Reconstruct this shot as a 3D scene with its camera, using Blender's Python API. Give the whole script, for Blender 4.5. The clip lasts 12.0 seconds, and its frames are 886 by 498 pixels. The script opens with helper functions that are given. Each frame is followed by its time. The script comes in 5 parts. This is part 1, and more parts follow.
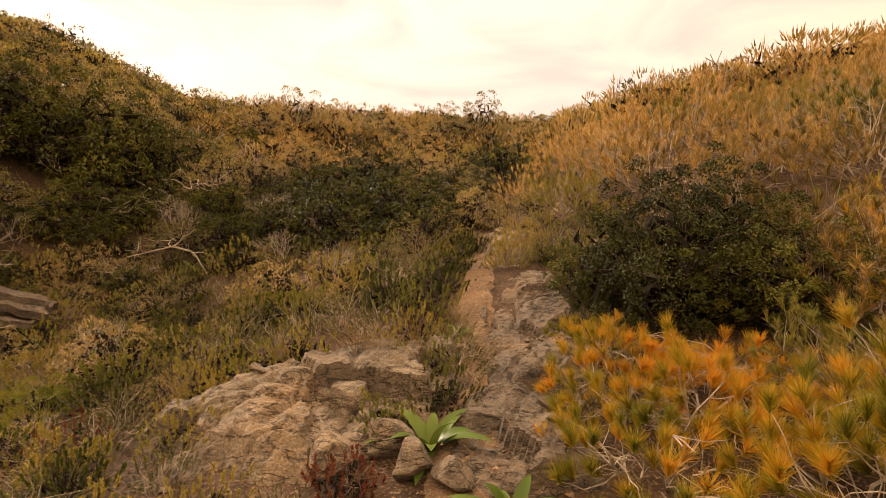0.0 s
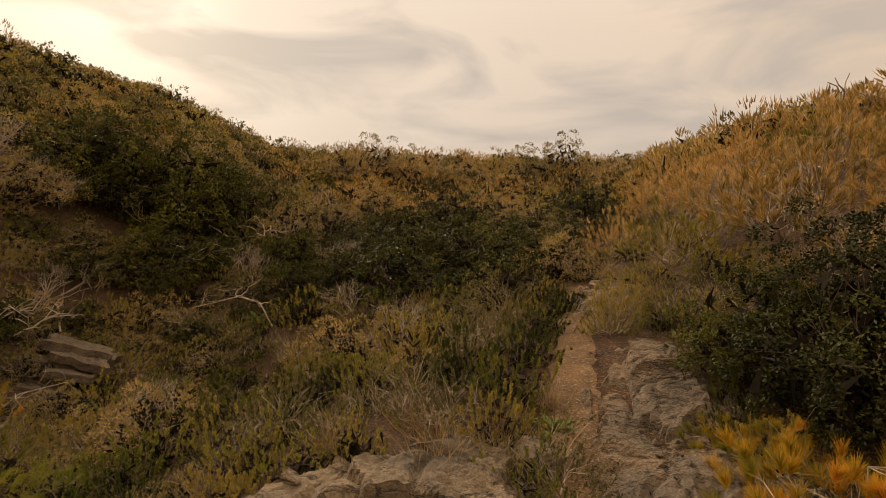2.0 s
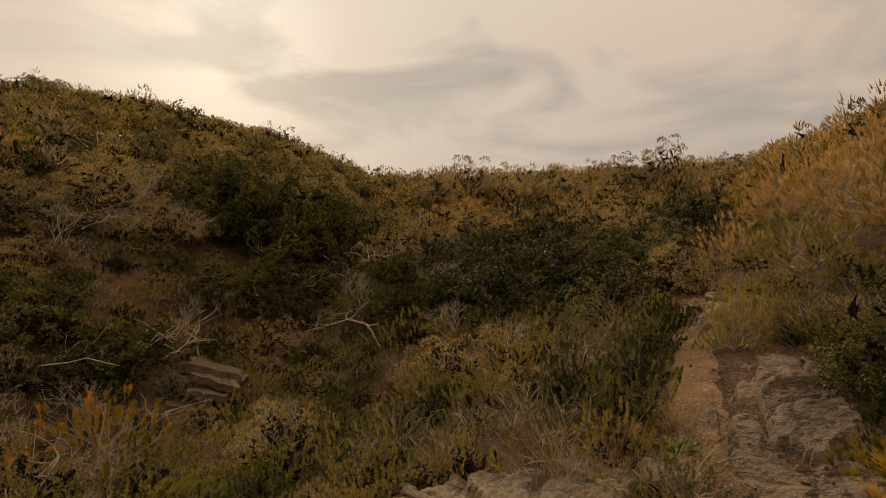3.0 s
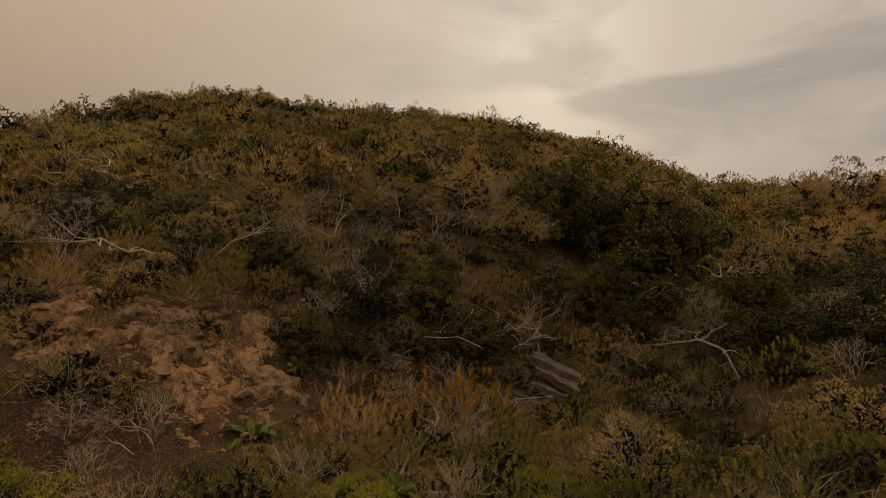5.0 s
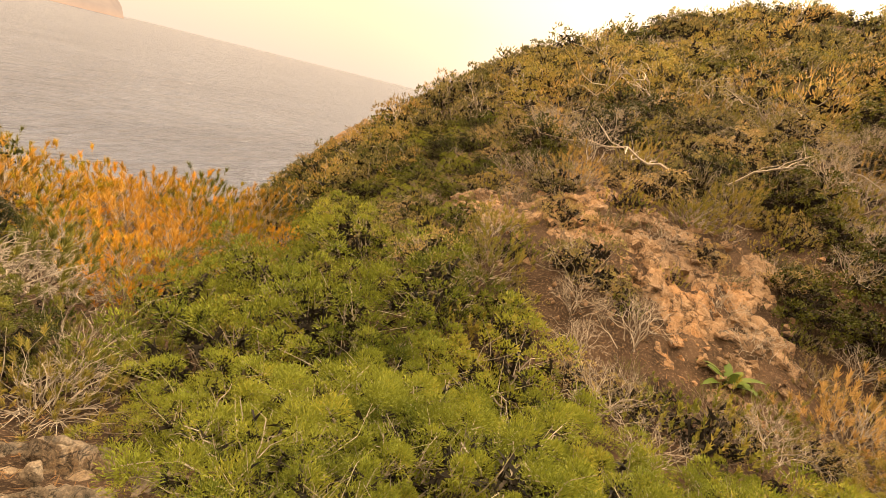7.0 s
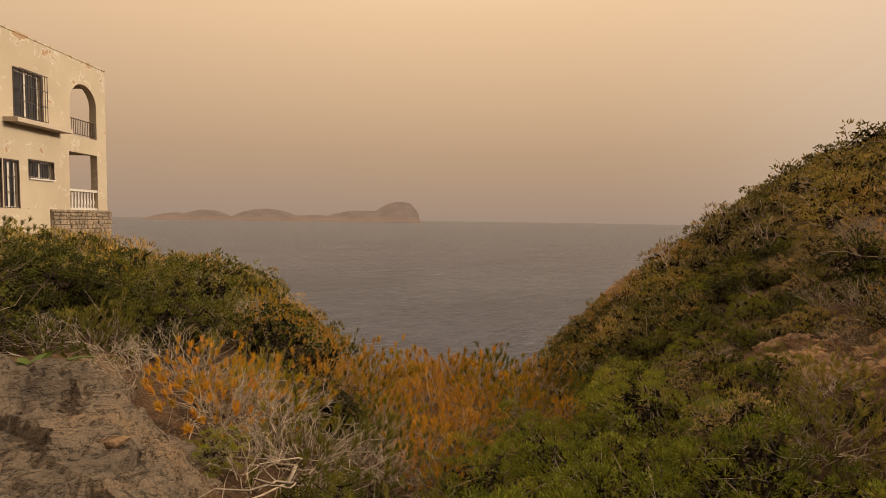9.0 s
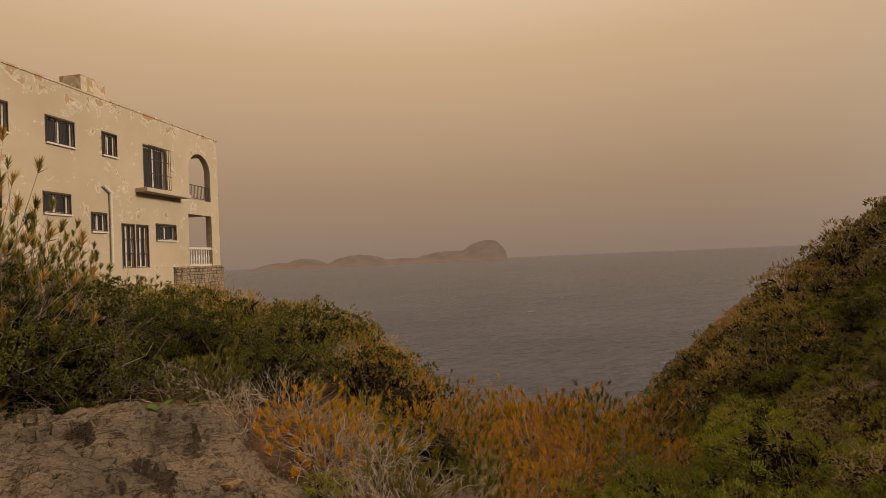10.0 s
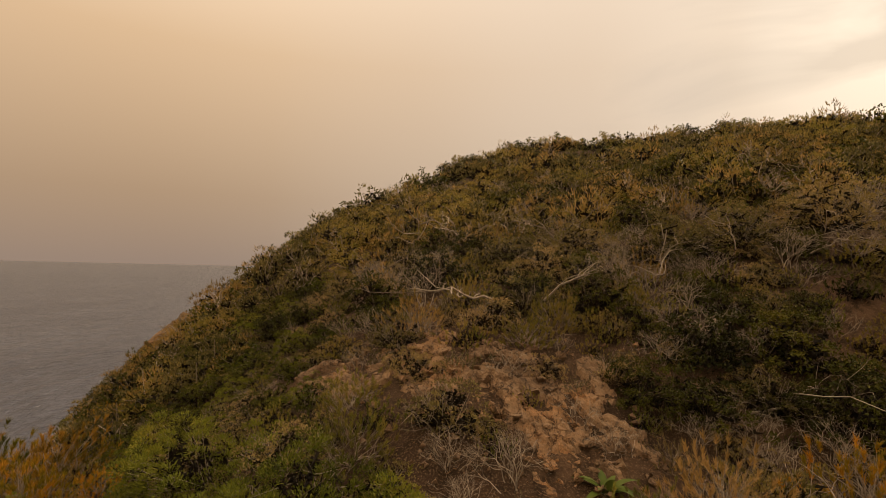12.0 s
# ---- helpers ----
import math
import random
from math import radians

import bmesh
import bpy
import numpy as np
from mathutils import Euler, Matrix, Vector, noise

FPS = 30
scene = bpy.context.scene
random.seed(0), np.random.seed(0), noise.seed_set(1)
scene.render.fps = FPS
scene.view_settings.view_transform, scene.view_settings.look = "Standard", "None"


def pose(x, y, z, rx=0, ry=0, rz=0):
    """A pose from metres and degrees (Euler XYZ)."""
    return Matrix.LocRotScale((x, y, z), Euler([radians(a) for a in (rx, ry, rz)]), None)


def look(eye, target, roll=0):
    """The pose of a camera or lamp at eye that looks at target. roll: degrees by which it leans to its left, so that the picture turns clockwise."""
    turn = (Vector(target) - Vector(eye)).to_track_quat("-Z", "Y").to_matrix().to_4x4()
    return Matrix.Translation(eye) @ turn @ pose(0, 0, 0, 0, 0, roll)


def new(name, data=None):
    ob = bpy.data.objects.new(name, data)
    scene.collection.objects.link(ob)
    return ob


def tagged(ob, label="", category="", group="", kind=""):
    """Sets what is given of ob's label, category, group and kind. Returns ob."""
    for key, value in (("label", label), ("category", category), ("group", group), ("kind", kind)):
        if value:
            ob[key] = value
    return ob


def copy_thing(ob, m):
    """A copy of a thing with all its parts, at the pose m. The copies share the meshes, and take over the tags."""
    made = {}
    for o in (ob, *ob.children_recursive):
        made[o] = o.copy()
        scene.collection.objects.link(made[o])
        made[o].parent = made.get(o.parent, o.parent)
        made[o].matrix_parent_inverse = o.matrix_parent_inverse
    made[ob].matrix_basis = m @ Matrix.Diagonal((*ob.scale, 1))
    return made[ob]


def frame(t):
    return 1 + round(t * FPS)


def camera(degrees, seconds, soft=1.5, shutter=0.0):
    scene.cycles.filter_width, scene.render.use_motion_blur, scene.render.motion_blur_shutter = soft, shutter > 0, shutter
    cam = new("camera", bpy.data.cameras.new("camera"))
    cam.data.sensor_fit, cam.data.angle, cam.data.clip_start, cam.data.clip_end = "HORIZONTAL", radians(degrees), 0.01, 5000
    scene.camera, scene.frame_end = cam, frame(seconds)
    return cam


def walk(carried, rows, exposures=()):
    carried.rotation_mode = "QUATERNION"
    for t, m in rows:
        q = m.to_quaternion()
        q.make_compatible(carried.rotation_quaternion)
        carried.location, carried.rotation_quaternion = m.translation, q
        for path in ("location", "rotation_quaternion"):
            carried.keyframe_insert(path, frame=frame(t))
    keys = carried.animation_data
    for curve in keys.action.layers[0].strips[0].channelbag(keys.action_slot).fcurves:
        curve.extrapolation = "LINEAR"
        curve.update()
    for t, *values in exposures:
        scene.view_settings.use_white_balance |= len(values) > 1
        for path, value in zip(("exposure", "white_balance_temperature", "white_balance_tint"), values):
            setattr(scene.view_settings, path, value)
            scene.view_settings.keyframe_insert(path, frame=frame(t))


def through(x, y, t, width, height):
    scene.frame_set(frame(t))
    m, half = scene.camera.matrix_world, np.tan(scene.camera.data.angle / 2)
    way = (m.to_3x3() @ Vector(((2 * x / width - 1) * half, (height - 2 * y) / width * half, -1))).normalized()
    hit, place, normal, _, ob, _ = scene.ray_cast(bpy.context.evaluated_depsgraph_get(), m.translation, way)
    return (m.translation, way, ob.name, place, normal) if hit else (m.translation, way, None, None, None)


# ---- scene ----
# ---- camera ----
cam = camera(81.0, 12.0, soft=0.6)
PATH = [
    (0.0, (-0.000, 0.001, 1.604), (-0.588, 4.939, 1.078), 3.35),
    (0.5, (-0.123, 0.369, 1.653), (-1.143, 5.249, 1.262), 2.30),
    (1, (-0.271, 0.655, 1.598), (-1.222, 5.553, 1.278), 3.44),
    (1.5, (-0.282, 0.845, 1.630), (-1.355, 5.723, 1.389), 3.76),
    (2, (-0.248, 1.039, 1.660), (-1.575, 5.857, 1.506), 3.02),
    (2.5, (-0.213, 1.046, 1.652), (-1.917, 5.746, 1.561), 2.03),
    (2.7, (-0.219, 1.020, 1.657), (-2.119, 5.645, 1.604), 1.20),
    (4.3, (-0.803, 0.850, 1.600), (-4.309, 4.410, 1.778), 0.47),
    (4.5, (-0.815, 0.874, 1.580), (-4.552, 4.192, 1.754), 1.23),
    (5, (-0.963, 0.821, 1.530), (-5.273, 3.357, 1.516), 4.51),
    (5.5, (-1.114, 0.728, 1.480), (-5.870, 2.185, 0.971), 10.82),
    (6, (-1.202, 0.607, 1.420), (-6.072, 0.835, 0.313), 15.35),
    (6.5, (-1.242, 0.525, 1.380), (-5.978, -0.134, -0.083), 16.87),
    (7, (-1.253, 0.478, 1.370), (-5.848, -0.910, -0.028), 14.15),
    (7.2, (-1.247, 0.463, 1.385), (-5.779, -1.177, 0.056), 13.31),
    (8.8, (-1.242, 0.448, 1.567), (-4.765, -3.077, 1.163), 1.13),
    (9, (-1.239, 0.449, 1.569), (-4.550, -3.286, 1.275), 0.85),
    (9.5, (-1.236, 0.434, 1.576), (-3.920, -3.784, 1.500), -1.87),
    (10, (-1.238, 0.430, 1.577), (-3.883, -3.813, 1.662), -2.53),
    (10.5, (-1.247, 0.432, 1.576), (-4.619, -3.259, 1.658), -1.98),
    (11, (-1.248, 0.452, 1.578), (-5.428, -2.291, 1.647), -0.82),
    (11.5, (-1.260, 0.472, 1.580), (-6.045, -0.974, 1.687), 0.53),
    (12, (-1.262, 0.482, 1.585), (-6.256, 0.312, 1.771), 1.48),
]
walk(cam, [(t, look(eye, target, roll)) for t, eye, target, roll in PATH],
     exposures=[(0.0, 1.38, 6850, 17), (0.5, 1.5, 6750, 15), (1.0, 1.12, 6700, 12), (1.5, 0.8, 6600, 12), (2.0, 0.57, 6500, 10), (2.5, 0.42, 6450, 9), (4.5, -0.2, 6300, 8), (5.5, 0.14, 6350, 9), (6.0, 0.95, 6500, 7), (6.5, 1.92, 6650, 7), (7.0, 2.15, 6600, 8), (7.2, 2.15, 6600, 8), (8.8, 0.5, 6600, 12), (9.0, 0.5, 6600, 12), (9.5, 0.22, 6600, 12), (10.5, -0.06, 6600, 13), (11.0, -0.08, 6600, 13), (12.0, 0.34, 6500, 11)])

# ---- world, sun ----
SUN_BEARING, SUN_HEIGHT = 50.0, 21.0     # degrees left of +y, degrees up
world = bpy.data.worlds.new("world")
scene.world = world
world.use_nodes = True


def sun_dir():
    b, h = radians(SUN_BEARING), radians(SUN_HEIGHT)
    return Vector((-math.sin(b) * math.cos(h), math.cos(b) * math.cos(h), math.sin(h)))


class Nodes:
    """Short-hand for building node trees."""

    def __init__(self, tree):
        self.tree = tree
        tree.nodes.clear()

    def add(self, kind):
        return self.tree.nodes.new(kind)

    def link(self, a, b):
        self.tree.links.new(a, b)

    def put(self, socket, value):
        if isinstance(value, bpy.types.NodeSocket):
            self.link(value, socket)
        else:
            socket.default_value = value

    def math(self, op, a, b=0.0, c=0.0, clamp=False):
        n = self.add("ShaderNodeMath")
        n.operation, n.use_clamp = op, clamp
        for s, v in zip(n.inputs, (a, b, c)):
            self.put(s, v)
        return n.outputs[0]

    def vmath(self, op, a, b=(0, 0, 0), scale=None):
        n = self.add("ShaderNodeVectorMath")
        n.operation = op
        self.put(n.inputs[0], a)
        self.put(n.inputs[1], b)
        if scale is not None:
            self.put(n.inputs["Scale"], scale)
        return n

    def ramp(self, fac, stops, mode="LINEAR"):
        n = self.add("ShaderNodeValToRGB")
        n.color_ramp.interpolation = mode
        e = n.color_ramp.elements
        while len(e) < len(stops):
            e.new(0.5)
        for el, (p, c) in zip(e, stops):
            el.position = p
            el.color = (*c, 1) if len(c) == 3 else c
        self.put(n.inputs[0], fac)
        return n.outputs[0]

    def mix(self, fac, a, b, blend="MIX"):
        n = self.add("ShaderNodeMix")
        n.data_type, n.blend_type = "RGBA", blend
        self.put(n.inputs[0], fac)
        self.put(n.inputs[6], a if not isinstance(a, tuple) else (*a[:3], 1))
        self.put(n.inputs[7], b if not isinstance(b, tuple) else (*b[:3], 1))
        return n.outputs[2]

    def noise(self, vec, scale, detail=4.0, rough=0.55, distort=0.0, out=0):
        n = self.add("ShaderNodeTexNoise")
        if vec is not None:
            self.link(vec, n.inputs["Vector"])
        n.inputs["Scale"].default_value = scale
        n.inputs["Detail"].default_value = detail
        n.inputs["Roughness"].default_value = rough
        n.inputs["Distortion"].default_value = distort
        return n.outputs[out]


w = Nodes(world.node_tree)
coord = w.add("ShaderNodeTexCoord").outputs["Generated"]
sky = w.add("ShaderNodeTexSky")
sky.sky_type, sky.sun_disc = "NISHITA", False
sky.sun_elevation, sky.sun_rotation = radians(SUN_HEIGHT), radians(-SUN_BEARING)
sky.dust_density, sky.air_density = 6.0, 1.5
z_up = w.add("ShaderNodeSeparateXYZ")
w.link(coord, z_up.inputs[0])
# dust in the air: mauve-grey by the horizon, tan higher, cream overhead and about the veiled sun
haze = w.ramp(z_up.outputs[2], [(0.0, (0.275, 0.20, 0.15)), (0.12, (0.37, 0.25, 0.155)), (0.36, (0.62, 0.42, 0.245)),
                                (0.62, (1.0, 0.77, 0.54)), (1.0, (2.0, 1.6, 1.14))])
toward = w.vmath("DOT_PRODUCT", coord, tuple(sun_dir())).outputs["Value"]
glow = w.ramp(toward, [(0.3, (0, 0, 0)), (0.72, (0.1, 0.1, 0.1)), (0.9, (0.2, 0.2, 0.2)), (0.975, (0.36, 0.36, 0.36)), (0.994, (0.62, 0.62, 0.62)), (1.0, (0.85, 0.85, 0.85))], "EASE")
ahead_pale = w.ramp(w.vmath("DOT_PRODUCT", coord, (-0.35, 0.93, 0.0)).outputs["Value"], [(0.0, (0, 0, 0)), (0.9, (0.62, 0.62, 0.62))])
haze = w.mix(ahead_pale, haze, (0.55, 0.47, 0.40))
cream = w.mix(glow, haze, (0.78, 0.69, 0.575))
flat = w.add("ShaderNodeMapping")
flat.inputs["Scale"].default_value = (1.0, 1.0, 3.2)
w.link(coord, flat.inputs["Vector"])
cloud = w.ramp(w.noise(flat.outputs[0], 2.6, 5.0, 0.5, 0.6), [(0.46, (0, 0, 0)), (0.62, (1, 1, 1))])
ahead_side = w.ramp(w.vmath("DOT_PRODUCT", coord, (-0.2, 0.97, 0.1)).outputs["Value"], [(0.35, (0, 0, 0)), (0.85, (1, 1, 1))])
dim = w.math("MULTIPLY", w.math("MULTIPLY", cloud, ahead_side), 0.72)
veil = w.mix(dim, cream, (0.34, 0.298, 0.26))
whole = w.mix(0.93, w.vmath("SCALE", sky.outputs[0], scale=0.035).outputs[0], veil)
bg = w.add("ShaderNodeBackground")
w.link(whole, bg.inputs[0])
bg.inputs[1].default_value = 1.0
w.link(bg.outputs[0], w.add("ShaderNodeOutputWorld").inputs[0])

sun = new("sun", bpy.data.lights.new("sun", "SUN"))
sun.data.energy, sun.data.angle, sun.data.color = 2.5, radians(9), (1.0, 0.84, 0.64)
sun.matrix_world = look(Vector((0, 0, 30)) + sun_dir() * 10, (0, 0, 30))

# ---- materials ----
def material(name):
    m = bpy.data.materials.new(name)
    m.use_nodes = True
    n = Nodes(m.node_tree)
    b = n.add("ShaderNodeBsdfPrincipled")
    o = n.add("ShaderNodeOutputMaterial")
    n.link(b.outputs[0], o.inputs[0])
    return m, n, b


def bump(n, b, height_socket, strength=0.5, distance=0.02):
    k = n.add("ShaderNodeBump")
    k.inputs["Strength"].default_value, k.inputs["Distance"].default_value = strength, distance
    n.link(height_socket, k.inputs["Height"])
    n.link(k.outputs[0], b.inputs["Normal"])


def soil(name, dark, mid_c, light, fleck):
    m, n, b = material(name)
    p = n.add("ShaderNodeNewGeometry").outputs["Position"]
    big, mid, fine = n.noise(p, 0.5, 5), n.noise(p, 4.0, 6, 0.6), n.noise(p, 45.0, 4, 0.6)
    c = n.ramp(big, [(0.3, dark), (0.5, mid_c), (0.7, light)])
    c = n.mix(n.ramp(mid, [(0.42, (0, 0, 0)), (0.62, (1, 1, 1))]), c, dark)
    c = n.mix(n.ramp(fine, [(0.52, (0, 0, 0)), (0.72, (1, 1, 1))]), c, fleck)
    n.link(c, b.inputs["Base Color"])
    b.inputs["Roughness"].default_value, b.inputs["Specular IOR Level"].default_value = 0.95, 0.1
    bump(n, b, n.math("ADD", n.math("MULTIPLY", mid, 0.7), n.math("MULTIPLY", fine, 0.3)), 0.9, 0.06)
    return m


def rock(name, dark, light, ochre, strata=9.0):
    m, n, b = material(name)
    p = n.add("ShaderNodeNewGeometry").outputs["Position"]
    mp = n.add("ShaderNodeMapping")
    mp.inputs["Rotation"].default_value = (0.35, -0.25, 0.3)
    mp.inputs["Scale"].default_value = (1, 1.3, 2.0)
    n.link(p, mp.inputs["Vector"])
    big, lay, fine = n.noise(p, 1.1, 6, 0.6), n.noise(mp.outputs[0], strata, 8, 0.68, 0.15), n.noise(p, 70, 4, 0.65)
    c = n.ramp(big, [(0.32, dark), (0.52, light), (0.72, ochre)])
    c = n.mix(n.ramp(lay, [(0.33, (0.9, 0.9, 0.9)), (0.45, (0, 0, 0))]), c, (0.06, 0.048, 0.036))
    c = n.mix(n.ramp(lay, [(0.56, (0, 0, 0)), (0.72, (0.8, 0.8, 0.8))]), c, light)
    c = n.mix(n.ramp(fine, [(0.42, (0.55, 0.55, 0.55)), (0.62, (0, 0, 0))]), c, dark)
    # thin fissures that wander along the beds: near-black in colour, sunk in the bump
    along = n.add("ShaderNodeMapping")
    along.inputs["Rotation"].default_value = (0.2, 0.15, 0.5)
    along.inputs["Scale"].default_value = (0.55, 1.7, 2.2)
    n.link(p, along.inputs["Vector"])
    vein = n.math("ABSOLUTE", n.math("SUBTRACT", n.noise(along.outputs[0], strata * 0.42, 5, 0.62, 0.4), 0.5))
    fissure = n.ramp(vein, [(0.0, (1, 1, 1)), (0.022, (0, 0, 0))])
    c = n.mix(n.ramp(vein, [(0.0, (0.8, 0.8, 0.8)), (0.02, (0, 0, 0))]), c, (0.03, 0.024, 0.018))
    n.link(c, b.inputs["Base Color"])
    b.inputs["Roughness"].default_value, b.inputs["Specular IOR Level"].default_value = 0.92, 0.2
    crack = n.add("ShaderNodeTexVoronoi")
    crack.feature = "DISTANCE_TO_EDGE"
    n.link(mp.outputs[0], crack.inputs["Vector"])
    crack.inputs["Scale"].default_value = strata * 0.55
    edge = n.ramp(crack.outputs["Distance"], [(0.0, (0, 0, 0)), (0.06, (1, 1, 1))])
    h = n.math("ADD", n.math("MULTIPLY", lay, 0.75), n.math("MULTIPLY", edge, 0.07))
    h = n.math("ADD", h, n.math("MULTIPLY", fine, 0.16))
    h = n.math("SUBTRACT", h, n.math("MULTIPLY", fissure, 0.18))
    bump(n, b, h, 1.0, 0.06)
    return m


def leaves(name, colours, rough=0.7, through=0.2, spread=0.25, vary=0.6):
    """Foliage: the colour differs from bush to bush and from leaf to leaf."""
    colours = [(r_ * 0.76, g_ * 0.66, b_ * 0.49) for r_, g_, b_ in colours]
    m, n, b = material(name)
    who = n.add("ShaderNodeObjectInfo").outputs["Random"]
    each = n.add("ShaderNodeNewGeometry")
    isl = each.outputs["Random Per Island"]
    tuft, patch = n.noise(each.outputs["Position"], 4.5, 2, 0.5), n.noise(each.outputs["Position"], 0.9, 1, 0.5)
    k = n.math("ADD", n.math("MULTIPLY", n.math("SUBTRACT", isl, 0.5), 0.22), n.math("MULTIPLY", n.math("SUBTRACT", tuft, 0.5), vary))
    k = n.math("ADD", k, n.math("MULTIPLY", n.math("SUBTRACT", patch, 0.5), 0.9))
    k = n.math("ADD", k, n.math("MULTIPLY_ADD", n.math("SUBTRACT", who, 0.5), spread, 0.5))
    c = n.ramp(k, [(i / (len(colours) - 1) * 0.7 + 0.15, col) for i, col in enumerate(colours)])
    n.link(c, b.inputs["Base Color"])
    b.inputs["Roughness"].default_value = rough
    b.inputs["Specular IOR Level"].default_value = 0.1
    t = n.add("ShaderNodeBsdfTranslucent")
    n.link(c, t.inputs[0])
    mx = n.add("ShaderNodeMixShader")
    mx.inputs[0].default_value = through
    n.link(b.outputs[0], mx.inputs[1])
    n.link(t.outputs[0], mx.inputs[2])
    n.link(mx.outputs[0], n.tree.nodes["Material Output"].inputs[0])
    return m


def bark(name, dark, light, scale=30):
    m, n, b = material(name)
    g = n.add("ShaderNodeNewGeometry")
    c = n.ramp(n.math("ADD", n.math("MULTIPLY", n.noise(g.outputs["Position"], scale, 4, 0.6), 0.7), n.math("MULTIPLY", g.outputs["Random Per Island"], 0.35)),
               [(0.3, dark), (0.75, light)])
    n.link(c, b.inputs["Base Color"])
    b.inputs["Roughness"].default_value, b.inputs["Specular IOR Level"].default_value = 0.9, 0.1
    return m


M_SOIL = soil("leaf_litter", (0.026, 0.015, 0.008), (0.055, 0.031, 0.017), (0.1, 0.057, 0.03), (0.17, 0.11, 0.06))
M_EARTH = soil("ochre_earth", (0.085, 0.053, 0.03), (0.16, 0.095, 0.05), (0.24, 0.145, 0.072), (0.27, 0.19, 0.115))
M_ROCK = rock("grey_rock", (0.07, 0.052, 0.036), (0.22, 0.16, 0.10), (0.32, 0.19, 0.085))
M_SLAB = rock("dark_slab", (0.065, 0.05, 0.036), (0.18, 0.132, 0.088), (0.26, 0.16, 0.08), 12.0)
M_OCHRE = rock("ochre_rock", (0.13, 0.08, 0.045), (0.31, 0.19, 0.10), (0.44, 0.21, 0.075), 6.0)


def water():
    m, n, b = material("sea_water")
    p = n.add("ShaderNodeNewGeometry").outputs["Position"]
    mp = n.add("ShaderNodeMapping")
    mp.inputs["Rotation"].default_value = (0, 0, radians(35))
    mp.inputs["Scale"].default_value = (1.0, 2.6, 1.0)
    n.link(p, mp.inputs["Vector"])
    swell, chop, foam = n.noise(mp.outputs[0], 0.05, 4, 0.5), n.noise(mp.outputs[0], 0.35, 5, 0.6), n.noise(mp.outputs[0], 0.16, 6, 0.72)
    band = n.noise(mp.outputs[0], 0.011, 3, 0.5)
    c = n.ramp(band, [(0.35, (0.044, 0.047, 0.066)), (0.65, (0.07, 0.074, 0.096))])
    cap = n.math("MULTIPLY", n.ramp(foam, [(0.66, (0, 0, 0)), (0.68, (1, 1, 1))]), n.ramp(swell, [(0.5, (0, 0, 0)), (0.56, (1, 1, 1))]))
    # these ripples are colour only: dark troughs and pale crests painted as wave shading
    ripple_shading = n.noise(mp.outputs[0], 0.22, 6, 0.68)
    c = n.mix(n.ramp(ripple_shading, [(0.40, (0.75, 0.75, 0.75)), (0.52, (0, 0, 0))]), c, (0.024, 0.028, 0.042))
    c = n.mix(n.ramp(ripple_shading, [(0.56, (0, 0, 0)), (0.70, (0.6, 0.6, 0.6))]), c, (0.105, 0.108, 0.125))
    c = n.mix(cap, c, (0.75, 0.75, 0.74))
    n.link(c, b.inputs["Base Color"])
    b.inputs["Roughness"].default_value = 0.32
    b.inputs["IOR"].default_value = 1.33
    bump(n, b, n.math("ADD", n.math("MULTIPLY", swell, 2.0), chop), 1.0, 1.6)
    return m


M_SEA = water()

M_PINE_ORANGE = leaves("pine_orange", [(0.10, 0.12, 0.018), (0.22, 0.22, 0.025), (0.40, 0.31, 0.03), (0.66, 0.38, 0.035), (0.72, 0.36, 0.045)], spread=0.4, vary=1.2)
M_PINE_BURNT = leaves("pine_burnt", [(0.14, 0.125, 0.025), (0.38, 0.245, 0.04), (0.60, 0.345, 0.06), (0.62, 0.39, 0.09)], spread=0.4)
M_PINE_GREEN = leaves("pine_green", [(0.06, 0.075, 0.02), (0.17, 0.185, 0.045), (0.30, 0.275, 0.07), (0.42, 0.335, 0.11)], spread=0.45)
M_PINE_RUST = leaves("pine_rust", [(0.12, 0.10, 0.034), (0.34, 0.255, 0.085), (0.60, 0.42, 0.17), (0.72, 0.53, 0.28)], spread=0.4, vary=0.9)
M_JUNIPER = leaves("juniper_green", [(0.05, 0.072, 0.012), (0.15, 0.19, 0.026), (0.25, 0.285, 0.04), (0.36, 0.345, 0.06)], spread=0.3, vary=0.8)
M_MASTIC = leaves("mastic_green", [(0.015, 0.019, 0.003), (0.038, 0.045, 0.006), (0.08, 0.09, 0.011), (0.15, 0.148, 0.02)], 0.6, 0.06, 0.4)
M_HEATH = leaves("heath_olive", [(0.06, 0.078, 0.018), (0.175, 0.205, 0.04), (0.30, 0.30, 0.065), (0.40, 0.34, 0.09)], spread=0.8)
M_SCRUB = leaves("scrub_olive", [(0.10, 0.10, 0.045), (0.235, 0.215, 0.09), (0.38, 0.31, 0.145), (0.50, 0.39, 0.22)], spread=0.6)
M_RED = leaves("red_leaf", [(0.10, 0.03, 0.02), (0.18, 0.05, 0.03), (0.12, 0.09, 0.03)])
M_STRAW = leaves("straw", [(0.22, 0.16, 0.09), (0.34, 0.26, 0.16), (0.44, 0.36, 0.25)], 0.8, 0.1)
M_SQUILL = leaves("squill_leaf", [(0.06, 0.11, 0.02), (0.11, 0.17, 0.035), (0.16, 0.21, 0.05)], 0.35, 0.2)
M_LITTER = leaves("dead_litter", [(0.05, 0.03, 0.018), (0.13, 0.08, 0.045), (0.24, 0.15, 0.085), (0.34, 0.25, 0.17)], 0.9, 0.05)
M_TWIG = bark("grey_twig", (0.12, 0.09, 0.062), (0.40, 0.32, 0.23))
